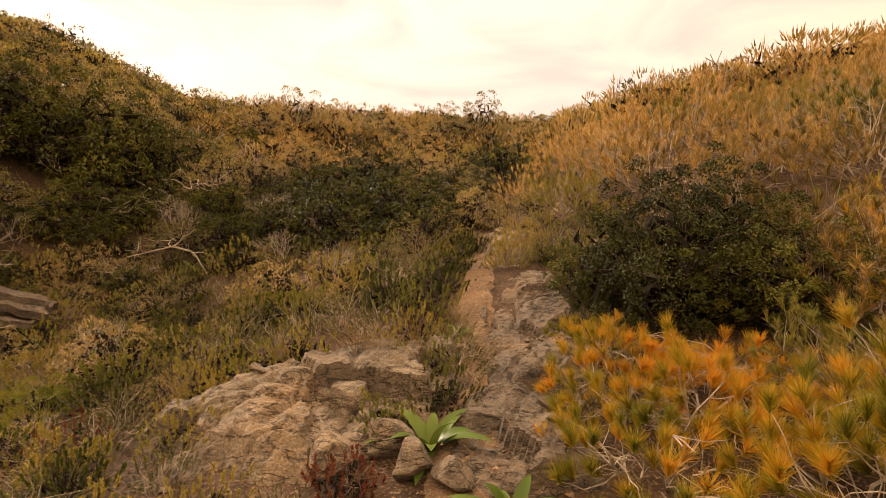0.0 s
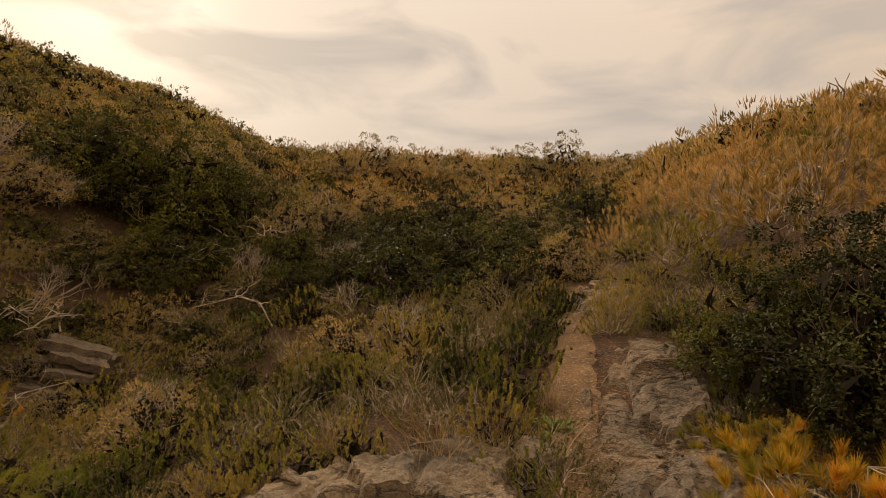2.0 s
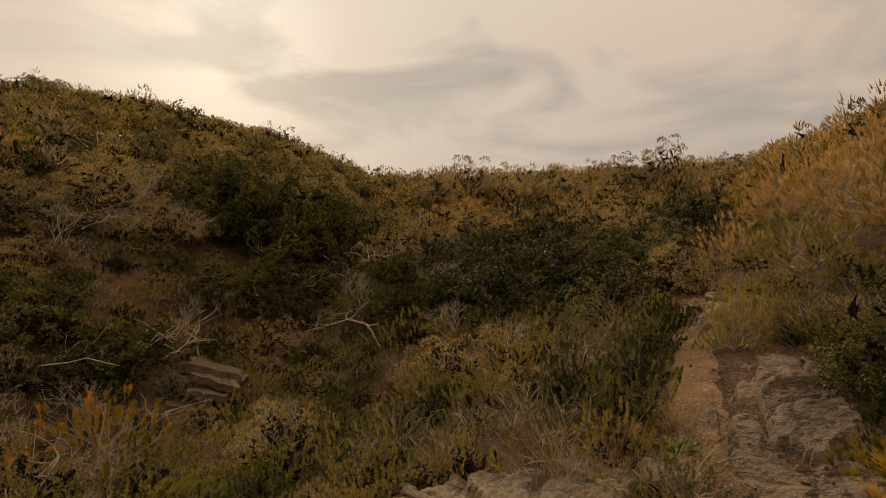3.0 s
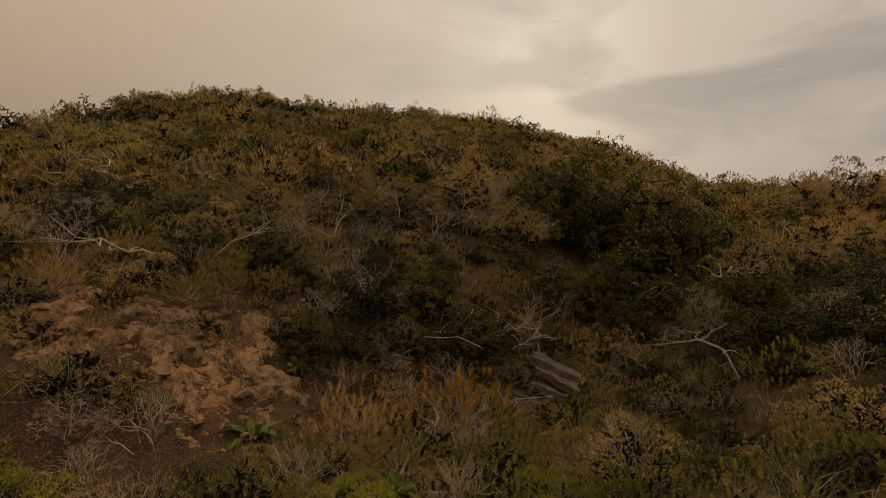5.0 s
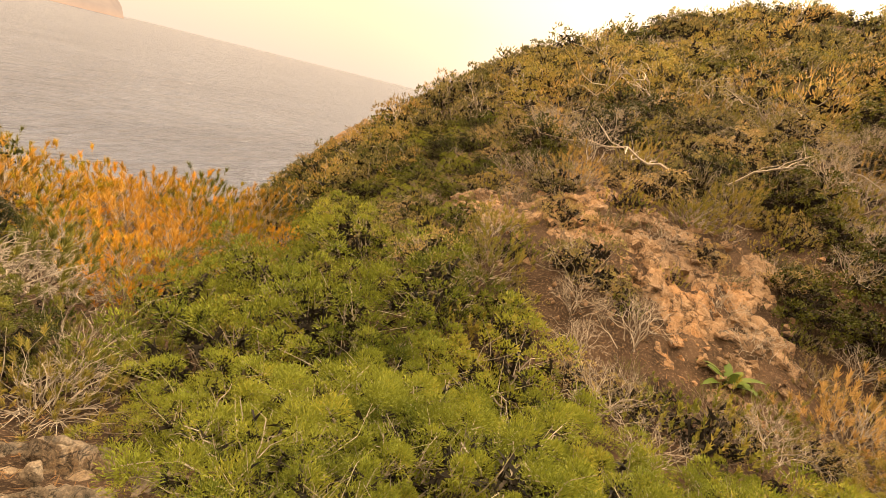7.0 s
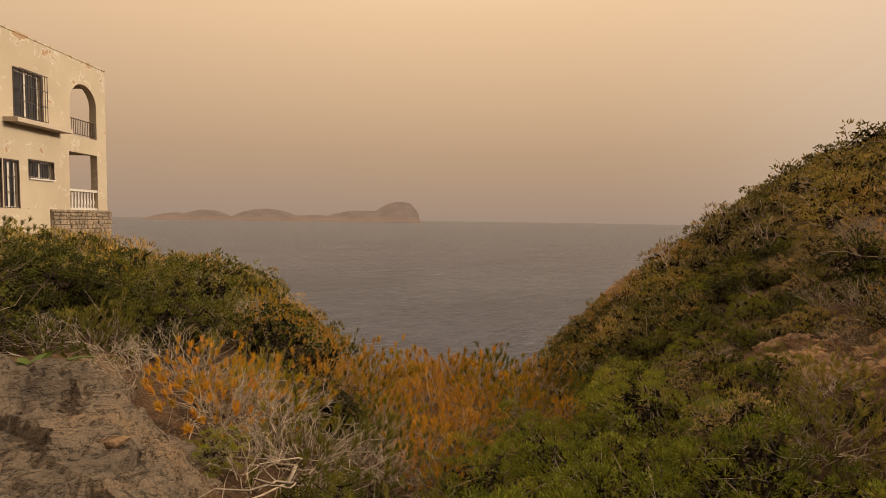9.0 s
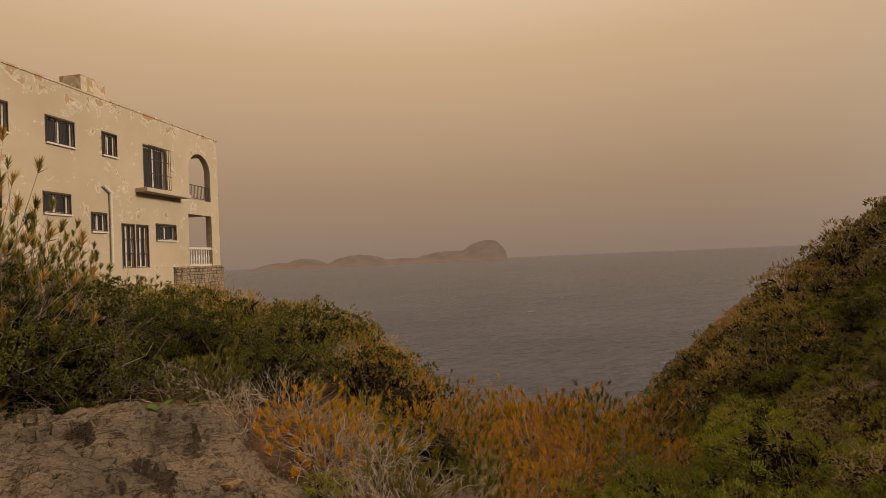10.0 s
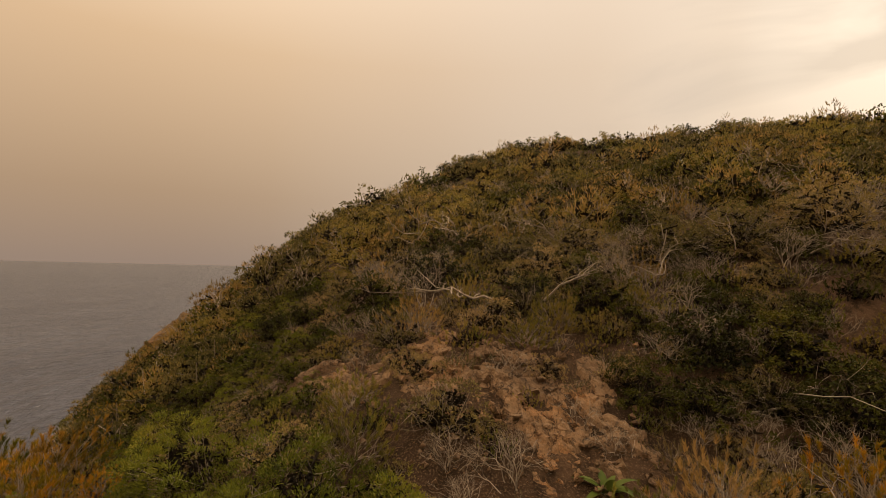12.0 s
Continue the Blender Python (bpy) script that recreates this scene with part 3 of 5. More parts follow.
def squill(seed, label, leaves_n=12, size=0.40):
    """A rosette of broad strap leaves."""
    rng = np.random.default_rng(seed)
    root = new("sea_squill")
    for k in range(leaves_n):
        bm = bmesh.new()
        a = k * 2.4 + rng.random() * 0.5
        lift = 1.2 - 0.62 * (k / leaves_n) + rng.normal() * 0.06
        ln, wd = size * (0.8 + 0.4 * rng.random()), 0.085 * (0.8 + 0.4 * rng.random()) * size / 0.36
        prev = None
        for i in range(9):
            s = i / 8
            out = ln * (s * math.cos(lift) + 0.18 * s * s)
            up = ln * (s * math.sin(lift) * 1.05 - 0.5 * s * s * (0.6 + 0.5 * math.cos(lift)))
            hw = wd * 0.5 * (math.sin(math.pi * min(1, 0.16 + s * 0.84)) ** 0.7) + 0.002
            c = Vector((math.cos(a) * out, math.sin(a) * out, up))
            q = Vector((-math.sin(a), math.cos(a), 0)) * hw
            row = [bm.verts.new(c - q + Vector((0, 0, hw * 0.35))), bm.verts.new(c), bm.verts.new(c + q + Vector((0, 0, hw * 0.35)))]
            if prev:
                for j in range(2):
                    bm.faces.new((prev[j], prev[j + 1], row[j + 1], row[j])).smooth = True
            prev = row
        part("leaf", bm, M_SQUILL, root)
    return tagged(root, label, "plant", "sea squills")


def small_pine(seed, h, w, shoots, n, length, width, label, leaf, trunks=1):
    """A low tree with a leaning stem and a broad flat crown."""
    rng = np.random.default_rng(seed)
    p, d = crown_points(shoots, w, h * 0.62, rng, 0.7, lump=0.45)
    p[:, 2] += h * 0.34
    f = puffs(p, d, n, 0.17, length, width, rng, 0.4, True)
    ends, _ = crown_points(9, w * 0.6, h * 0.4, rng)
    ends[:, 2] += h * 0.4
    fork = np.array((0.08 * h, 0.03 * h, h * 0.3))
    trunk = bent(np.array([[0, 0, -0.2]]), fork[None], 6, 0.08, rng)
    limb = bent(np.repeat(fork[None], 9, 0), ends, 5, 0.1, rng)
    near = np.argmin(((p[:, None] - ends[None]) ** 2).sum(-1), 1)
    twig = bent(limb[near, 3], p, 3, 0.1, rng)
    root = new("pine_tree")
    for name, soup, mat in (("trunk", join_soup([tubes(trunk, 0.07, 0.05, rng), tubes(limb, 0.04, 0.015, rng), tubes(twig, 0.012, 0.004, rng)]), M_BARK), ("crown", f, leaf)):
        new(name, tri_mesh("pine_" + name, *soup, mat)).parent = root
    return tagged(root, label, "tree", "small pines on the crest")


def rosemary(seed, label):
    """A small close shrub of fine grey-green leaves."""
    rng = np.random.default_rng(seed)
    p, d = crown_points(150, 0.42, 0.42, rng, 0.72, lump=0.5)
    p, d = spaced(p, unit(d + (0, 0, 0.5)), 0.055)
    f = blades(p - d * 0.06, d, 28, 0.025, 0.008, 1.2, 0.12, rng)
    return plant("grey_shrub", skeleton_soup(p, d, 0.42, 0.42, 12, 0.008, rng, points=3), f, M_TWIG, M_GREYLEAF, label, "shrub", "grey-green low shrubs")


def fallen_branch(seed, length, thick, label):
    """A bleached dead limb lying among the scrub."""
    rng = np.random.default_rng(seed)
    a = np.array([[0, 0, 0.12]])
    main = bent(a, np.array([[length, length * 0.2, 0.35 * length]]), 9, 0.12, rng)
    pick = main[0, 2:8]
    side = bent(pick, pick + np.stack([rng.normal(size=6) * 0.3 * length + 0.2 * length, rng.normal(size=6) * 0.35 * length, rng.random(6) * 0.3 * length], 1), 5, 0.15, rng)
    more = side[:, 3].repeat(2, 0)
    fine = bent(more, more + rng.normal(size=(12, 3)) * 0.16 * length + (0.05, 0, 0.08), 4, 0.15, rng)
    ob = new("dead_branch", tri_mesh("dead_branch", *join_soup([tubes(main, thick, thick * 0.4, rng), tubes(side, thick * 0.5, thick * 0.15, rng), tubes(fine, thick * 0.2, thick * 0.07, rng)]), M_DEAD, True))
    return tagged(ob, label, "branch", "bleached dead branches")


PATH_CLEAR = [(eye[0], eye[1]) for _, eye, _, _ in PATH]


def ground_at(x, y, sink=0.03):
    return height(x, y) - sink


def polar(bearing, r):
    return SADDLE[0] - r * math.sin(radians(bearing)), SADDLE[1] + r * math.cos(radians(bearing))


PLACED = []     # x, y, radius of what already stands


def stand(thing, x, y, size=1.0, turn=None, radius=None, lean=4.0, tall=1.0, first=False):
    """Puts a copy of a plant, or on first the plant itself, on the ground."""
    turn = random.uniform(0, 360) if turn is None else turn
    m = pose(x, y, ground_at(x, y), random.uniform(-lean, lean), random.uniform(-lean, lean), turn)
    if first:
        ob = thing
        ob.matrix_basis = m
    else:
        ob = copy_thing(thing, m)
    ob.scale = (size, size, size * tall)
    if radius:
        PLACED.append((x, y, radius * size))
    return ob

# ---- rock ----
BARE = []     # rock that no bush stands on: x, y, half-width, half-length, turn


def on_rock(x, y, margin=0.0):
    for cx, cy, a, b, turn in BARE:
        c, s = math.cos(-turn), math.sin(-turn)
        u, v = (x - cx) * c - (y - cy) * s, (x - cx) * s + (y - cy) * c
        if (u / (a + margin)) ** 2 + (v / (b + margin)) ** 2 < 1:
            return True
    return False


def outcrop(name, x, y, a, b, turn, rise, seed, mat, label, step=0.05, bed=0.07, dip=(0.25, 0.12), rough=1.0, block=0.3, stones=24, stone_size=1.0):
    """Bedrock that breaks through the soil: worn ledges along slanting beds, cracked across, sinking into the ground at its rim."""
    turn = radians(turn)
    BARE.append((x, y, a * 0.9, b * 0.9, turn))
    nu, nv = int(2 * a / step), int(2 * b / step)
    bm = bmesh.new()
    off = Vector((seed * 3.7, seed * 1.9, seed))
    c, s = math.cos(turn), math.sin(turn)
    rows = []
    for j in range(nv + 1):
        row = []
        for i in range(nu + 1):
            u, v = -a + 2 * a * i / nu, -b + 2 * b * j / nv
            px, py = x + u * c - v * s, y + u * s + v * c
            q = Vector((px, py, 0))
            rim = math.hypot(u / a, v / b) + 0.22 * noise.noise(q * 1.7 + off) + 0.12 * noise.noise(q * 5 + off)
            up = rise * max(-1.0, min(1.0, (0.92 - rim) * 3.2))
            z = up + 0.12 * rough * noise.noise(q * 1.4 + off) * (0.4 + rise)
            z += 0.05 * rough * noise.noise(q * 4.3 + off)
            # beds: the surface drops in small treads along the slanting layers
            lay = (z + dip[0] * u + dip[1] * v + 0.05 * noise.noise(q * 2.2 - off)) / bed
            tread = math.floor(lay)
            f = lay - tread
            z += (min(1.0, f * f * 2.4) - f) * bed * 0.85
            blocks = Vector((u * 1.0 + 0.22 * noise.noise(q * 2.3), v * 0.8 + 0.22 * noise.noise(q * 2.7 + off), seed)) / block
            cr = noise.cell(blocks)
            z += (cr - 0.5) * block * 0.3 * rough
            near, _ = noise.voronoi(blocks * 1.6)
            z -= max(0.0, 0.10 - (near[1] - near[0])) * block * 1.4 * rough
            z += 0.02 * noise.noise(q * 11 + off) + 0.016 * noise.noise(q * 19 + off) + 0.007 * noise.noise(q * 43)
            row.append(bm.verts.new((px, py, height(px, py) + z)))
        rows.append(row)
    for j in range(nv):
        for i in range(nu):
            bm.faces.new((rows[j][i], rows[j][i + 1], rows[j + 1][i + 1], rows[j + 1][i]))
    spots = [tuple(v.co) for r_ in rows[2:-2] for v in r_[2:-2]]
    ob = new(name, mesh_of(name, bm, mat))
    rng = random.Random(seed * 31)
    for _ in range(stones):
        px, py, pz = rng.choice(spots)
        if math.hypot(*(Matrix.Rotation(-turn, 2) @ Vector((px - x, py - y)))) > 0.86 * max(a, b):
            continue
        k = rng.choice((0.04, 0.055, 0.075, 0.11, 0.15)) * stone_size
        st = new("stone", chip(rng.randrange(6), mat))
        st.parent = ob
        st.matrix_basis = pose(px, py, pz + k * 0.12, rng.uniform(-14, 14), rng.uniform(-14, 14), rng.uniform(0, 360)) @ Matrix.Diagonal((k, k * rng.uniform(0.6, 1.0), k * rng.uniform(0.35, 0.7), 1))
    return tagged(ob, label, "rock")


CHIPS = {}


def chip(k, mat):
    """One of a few angular broken stones, about a unit across, shared between its copies."""
    key = (k, mat.name)
    if key not in CHIPS:
        rng = random.Random(70 + k)
        bm = bmesh.new()
        bmesh.ops.create_icosphere(bm, subdivisions=2, radius=1.0)
        cuts = [(Vector((rng.gauss(0, 1), rng.gauss(0, 1), rng.gauss(0, 1))).normalized(), rng.uniform(0.45, 0.75)) for _ in range(9)]
        for v in bm.verts:
            for nrm, d in cuts:
                over = v.co.dot(nrm) - d
                if over > 0:
                    v.co -= nrm * over
        CHIPS[key] = mesh_of("stone", bm, mat)
    return CHIPS[key]


def boulder(x, y, sx, sy, sz, seed, label, mat=None, sink=0.25, turn=None, lift=0.0):
    """A weathered block with broken faces."""
    bm = bmesh.new()
    bmesh.ops.create_icosphere(bm, subdivisions=4, radius=1.0)
    rng = random.Random(seed)
    planes = [(Vector((rng.gauss(0, 1), rng.gauss(0, 1), rng.gauss(0, 0.8))).normalized(), rng.uniform(0.5, 0.85)) for _ in range(12)]
    off = Vector((seed * 2.3, seed, seed * 0.7))
    for vert in bm.verts:
        p = vert.co.copy()
        for nrm, d in planes:
            over = p.dot(nrm) - d
            if over > 0:
                p -= nrm * over * 0.88
        p *= 1 + 0.10 * noise.noise(p * 2.1 + off) + 0.045 * noise.noise(p * 6 + off) + 0.02 * noise.noise(p * 15 + off)
        vert.co = Vector((p.x * sx, p.y * sy, p.z * sz))
    ob = new("boulder", mesh_of("boulder", bm, mat or M_ROCK))
    ob.matrix_basis = pose(x, y, height(x, y) + lift + sz * (1 - 2 * sink) * 0.75, rng.uniform(-8, 8), rng.uniform(-8, 8), rng.uniform(0, 360) if turn is None else turn)
    return tagged(ob, label, "boulder", "boulders beside the path")


def slab_stack(x, y, seed, n, label, size=1.0, turn=30.0):
    """An outcrop of tilted, split plates."""
    root = new("layered_outcrop")
    rng = random.Random(seed)
    base = height(x, y)
    root.matrix_basis = pose(x, y, base - 0.3)
    for k in range(n):
        bm = bmesh.new()
        bmesh.ops.create_grid(bm, x_segments=18, y_segments=10, size=0.5)
        w_, d_ = size * rng.uniform(0.6, 1.05), size * rng.uniform(0.4, 0.7)
        th = size * rng.uniform(0.09, 0.17)
        top = list(bm.verts)
        got = bmesh.ops.extrude_face_region(bm, geom=list(bm.faces))
        for vert in got["geom"]:
            if isinstance(vert, bmesh.types.BMVert):
                vert.co.z += 1
        for vert in bm.verts:
            p = Vector((vert.co.x * w_, vert.co.y * d_, (vert.co.z - 0.5) * th))
            e = noise.noise(Vector((p.x * 2.2, p.y * 2.2, k + seed)))
            p.x *= 1 + 0.35 * noise.noise(Vector((p.y * 6, k, seed)))
            p.y *= 1 + 0.25 * noise.noise(Vector((p.x * 5, k + 5, seed)))
            p.z += 0.025 * e + 0.015 * noise.noise(p * 7) + 0.012 * noise.noise(p * 21)
            vert.co = p
        bmesh.ops.recalc_face_normals(bm, faces=bm.faces)
        ob = part("plate", bm, M_SLAB, root)
        ob.matrix_basis = pose(rng.uniform(-0.35, 0.35) * size, rng.uniform(-0.2, 0.2) * size + 0.13 * k * size - 0.3, 0.02 + 0.115 * k * size,
                               rng.uniform(-4, 8), rng.uniform(8, 20), turn + rng.uniform(-18, 18))
    return tagged(root, label, "rock")


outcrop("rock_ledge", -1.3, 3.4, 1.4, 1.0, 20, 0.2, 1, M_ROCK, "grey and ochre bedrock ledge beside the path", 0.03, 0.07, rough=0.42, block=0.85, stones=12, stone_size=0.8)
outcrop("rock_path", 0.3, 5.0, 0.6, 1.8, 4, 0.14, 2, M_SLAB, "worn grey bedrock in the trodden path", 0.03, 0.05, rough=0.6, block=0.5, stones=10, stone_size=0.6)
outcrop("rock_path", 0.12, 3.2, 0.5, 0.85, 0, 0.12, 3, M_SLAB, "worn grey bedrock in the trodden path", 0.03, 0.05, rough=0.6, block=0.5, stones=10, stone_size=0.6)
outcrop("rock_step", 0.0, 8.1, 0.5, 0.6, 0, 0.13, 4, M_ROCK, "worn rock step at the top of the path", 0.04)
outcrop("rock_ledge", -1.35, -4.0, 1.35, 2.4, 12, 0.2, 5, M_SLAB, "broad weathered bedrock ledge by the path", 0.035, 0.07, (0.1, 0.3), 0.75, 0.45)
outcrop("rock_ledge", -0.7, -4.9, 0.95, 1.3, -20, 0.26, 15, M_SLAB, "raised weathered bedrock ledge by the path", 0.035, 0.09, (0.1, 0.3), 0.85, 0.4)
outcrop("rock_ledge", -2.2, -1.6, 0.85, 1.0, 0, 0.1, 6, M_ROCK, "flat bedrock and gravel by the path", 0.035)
for b_, r_, wide, long_, turn_, seed_ in ((81, 7.2, 1.2, 1.3, -12, 7), (90, 7.6, 1.15, 1.2, 10, 8), (98, 8.2, 1.0, 1.1, 0, 12), (105, 8.8, 0.7, 0.85, 20, 13), (77, 6.3, 0.7, 0.75, 0, 14)):
    sx_, sy_ = polar(b_, r_)
    outcrop("rocky_outcrop", sx_, sy_, wide, long_, turn_, 0.05, seed_, M_OCHRE, "bare cracked ochre rock on the slope", 0.04, 0.09, (0.5, 0.2), 1.5, 0.26, 60, 0.8)
sx_, sy_ = polar(121.5, 24)
outcrop("cliff_edge", sx_, sy_, 3.0, 4.0, 30, 0.5, 9, M_OCHRE, "pale rocky cliff edge above the sea", 0.12, 0.3, block=1.2, stones=10, stone_size=3.0)
sx_, sy_ = polar(48.6, 9.3)
slab_stack(sx_, sy_, 3, 8, "split slabs of reddish rock on the slope", 0.85, 40)
BARE.append((sx_, sy_, 0.7, 0.7, 0))
for k, (bx, by, a_, b_, c_, lab) in enumerate([
        (-1.42, 3.72, 0.27, 0.2, 0.17, "rounded ochre-grey boulder on the ledge"), (-1.0, 3.5, 0.21, 0.17, 0.15, "ochre-grey boulder on the ledge"),
        (-0.72, 3.95, 0.3, 0.24, 0.16, "broken pale boulder by the path"), (-0.42, 2.75, 0.17, 0.15, 0.13, "pitted grey boulder by the path"),
        (-0.62, 2.95, 0.2, 0.14, 0.12, "ochre boulder by the path"), (-0.18, 2.62, 0.14, 0.11, 0.1, "small grey boulder by the path"),
        (-1.0, 4.3, 0.32, 0.26, 0.15, "low ochre boulder among shrubs"), (-0.5, 4.35, 0.25, 0.2, 0.13, "low ochre boulder among shrubs"),
        (-0.9, 2.75, 0.24, 0.2, 0.11, "flat ochre boulder on the ledge"), (-1.95, 3.3, 0.18, 0.16, 0.12, "ochre boulder at the ledge's foot"),
        (-2.05, 3.65, 0.15, 0.13, 0.1, "ochre boulder at the ledge's foot"), (-1.86, -3.58, 0.1, 0.075, 0.06, "pale loose stone on the bedrock"),
        (-2.75, -1.75, 0.085, 0.07, 0.06, "ochre stone beside the gravel"), (-2.55, -1.5, 0.07, 0.06, 0.05, "ochre stone beside the gravel"),
        (-0.7, -3.95, 0.46, 0.4, 0.22, "dark hollowed boulder on the ledge")]):
    boulder(bx, by, a_, b_, c_, 20 + k, lab, M_OCHRE if lab.startswith("pale") else M_SLAB if lab.startswith("dark") else M_ROCK, 0.4, lift=0.2 if "bedrock" in lab else 0.06)


def loose_stones():
    """Gravel and small stones on the path and below the rock faces."""
    rng = random.Random(5)
    soups = []
    for k in range(900):
        pick = rng.random()
        if pick < 0.45:
            yy = rng.uniform(-5.5, 8.5)
            xx = path_x(yy) + rng.gauss(0, 0.42 if yy > 0 else 0.8)
        elif pick < 0.9:
            xx, yy = polar(rng.gauss(84, 11), rng.uniform(5.6, 10.2))
        else:
            xx, yy = -1.3 + rng.gauss(0, 0.7), 3.4 + rng.gauss(0, 0.7)
        s = rng.choice((0.008, 0.013, 0.02, 0.03)) * (1.0 if pick < 0.45 else 2.2 if pick < 0.9 else 0.8)
        v = np.array([[1, 0, 0], [-0.5, 0.87, 0], [-0.5, -0.87, 0], [0.3, 0.3, 0.7], [-0.3, -0.1, 0.8], [0, 0, -0.8]]) * s
        v += np.array([[rng.gauss(0, 0.2) * s for _ in range(3)] for _ in range(6)])
        a_ = rng.random() * 6.28
        r_ = np.array([[math.cos(a_), -math.sin(a_), 0], [math.sin(a_), math.cos(a_), 0], [0, 0, 1]])
        if on_rock(xx, yy) and pick < 0.45:
            continue
        lift = 0.07 if on_rock(xx, yy) else 0.0
        v = v @ r_.T + (xx, yy, height(xx, yy) + lift + s * 0.3)
        soups.append((v, np.array([[0, 1, 3], [1, 4, 3], [1, 2, 4], [2, 0, 4], [0, 3, 4], [1, 0, 5], [2, 1, 5], [0, 2, 5]])))
    ob = new("loose_stones", tri_mesh("loose_stones", *join_soup(soups), M_OCHRE))
    tagged(ob, "loose ochre stones and gravel on bare ground", "stones", kind="stuff")


loose_stones()

# ---- house ----
HOUSE = Matrix(((0.651, 0.759, 0, -7.63), (0.759, -0.651, 0, -33.70), (0, 0, 1, 0), (0, 0, 0, 1)))     # x along the front, y into the building


def plaster():
    m, n, b = material("peeling_plaster")
    p = n.add("ShaderNodeNewGeometry").outputs["Position"]
    sep = n.add("ShaderNodeSeparateXYZ")
    n.link(p, sep.inputs[0])
    big, mid, fine = n.noise(p, 0.35, 5, 0.6), n.noise(p, 1.5, 7, 0.65, 0.4), n.noise(p, 30, 4)
    c = n.ramp(big, [(0.3, (0.38, 0.305, 0.21)), (0.7, (0.45, 0.37, 0.262))])
    edge = n.ramp(n.math("MULTIPLY_ADD", sep.outputs[2], 0.2, -1.05), [(0.55, (0, 0, 0)), (0.8, (1, 1, 1))])
    worn = n.math("ADD", mid, n.math("MULTIPLY", edge, 0.13))
    c = n.mix(n.ramp(worn, [(0.625, (0, 0, 0)), (0.645, (1, 1, 1))]), c, (0.36, 0.235, 0.13))
    c = n.mix(n.ramp(worn, [(0.58, (0, 0, 0)), (0.62, (0.4, 0.4, 0.4)), (0.64, (0, 0, 0))]), c, (0.85, 0.8, 0.72))
    c = n.mix(n.ramp(fine, [(0.55, (0, 0, 0)), (0.8, (0.25, 0.25, 0.25))]), c, (0.45, 0.38, 0.3))
    n.link(c, b.inputs["Base Color"])
    b.inputs["Roughness"].default_value = 0.9
    bump(n, b, n.math("ADD", n.math("MULTIPLY", n.ramp(worn, [(0.6, (1, 1, 1)), (0.63, (0, 0, 0))]), 1.0), n.math("MULTIPLY", fine, 0.2)), 0.7, 0.02)
    return m


def plain(name, colour, rough=0.6, metal=0.0, grain=20.0, vary=0.35):
    m, n, b = material(name)
    p = n.add("ShaderNodeNewGeometry").outputs["Position"]
    d = tuple(v * (1 - vary) for v in colour)
    n.link(n.ramp(n.noise(p, grain, 5, 0.6), [(0.3, d), (0.7, colour)]), b.inputs["Base Color"])
    b.inputs["Roughness"].default_value, b.inputs["Metallic"].default_value = rough, metal
    return m


M_PLASTER = plaster()
M_IRON = plain("rusty_iron", (0.05, 0.032, 0.024), 0.75)
M_FRAME = plain("painted_frame", (0.62, 0.56, 0.48), 0.6)
M_STONE = rock("house_stone", (0.16, 0.12, 0.08), (0.34, 0.26, 0.18), (0.42, 0.30, 0.19), 4.0)
# near-black colour painted for the unlit inside of the house
M_DARK = plain("dark_room", (0.02, 0.018, 0.016), 0.9)
M_TILE = plain("edge_tile", (0.50, 0.40, 0.30), 0.8)


def pane_glass():
    m, n, b = material("window_glass")
    b.inputs["Base Color"].default_value = (0.03, 0.03, 0.032, 1)
    b.inputs["Roughness"].default_value = 0.12
    return m


M_GLASS = pane_glass()


def box(bm, x0, x1, y0, y1, z0, z1):
    vs = [bm.verts.new(c) for c in ((x0, y0, z0), (x1, y0, z0), (x1, y1, z0), (x0, y1, z0), (x0, y0, z1), (x1, y0, z1), (x1, y1, z1), (x0, y1, z1))]
    for f in ((0, 3, 2, 1), (4, 5, 6, 7), (0, 1, 5, 4), (1, 2, 6, 5), (2, 3, 7, 6), (3, 0, 4, 7)):
        bm.faces.new([vs[i] for i in f])


def boxes(*dims):
    bm = bmesh.new()
    for d in dims:
        box(bm, *d)
    return bm


def pierced(x0, x1, y0, y1, z0, z1, holes):
    """A wall of real thickness with rectangular openings through it."""
    bm = bmesh.new()
    xs = sorted({x0, x1, *[h[0] for h in holes], *[h[1] for h in holes]})
    zs = sorted({z0, z1, *[h[2] for h in holes], *[h[3] for h in holes]})
    made = {}

    def at(x, y, z):
        k = (round(x, 4), round(y, 4), round(z, 4))
        if k not in made:
            made[k] = bm.verts.new((x, y, z))
        return made[k]

    def solid(i, j):
        if not (0 <= i < len(xs) - 1 and 0 <= j < len(zs) - 1):
            return False
        cx, cz = (xs[i] + xs[i + 1]) / 2, (zs[j] + zs[j + 1]) / 2
        return not any(h[0] < cx < h[1] and h[2] < cz < h[3] for h in holes)
    for i in range(len(xs) - 1):
        for j in range(len(zs) - 1):
            if not solid(i, j):
                continue
            a, b, c, d = xs[i], xs[i + 1], zs[j], zs[j + 1]
            bm.faces.new((at(a, y0, c), at(b, y0, c), at(b, y0, d), at(a, y0, d)))
            bm.faces.new((at(a, y1, c), at(a, y1, d), at(b, y1, d), at(b, y1, c)))
            for di, dj, q in ((-1, 0, (a, c, a, d)), (1, 0, (b, c, b, d)), (0, -1, (a, c, b, c)), (0, 1, (a, d, b, d))):
                if not solid(i + di, j + dj):
                    bm.faces.new((at(q[0], y0, q[1]), at(q[2], y0, q[3]), at(q[2], y1, q[3]), at(q[0], y1, q[1])))
    bmesh.ops.recalc_face_normals(bm, faces=bm.faces)
    return bm


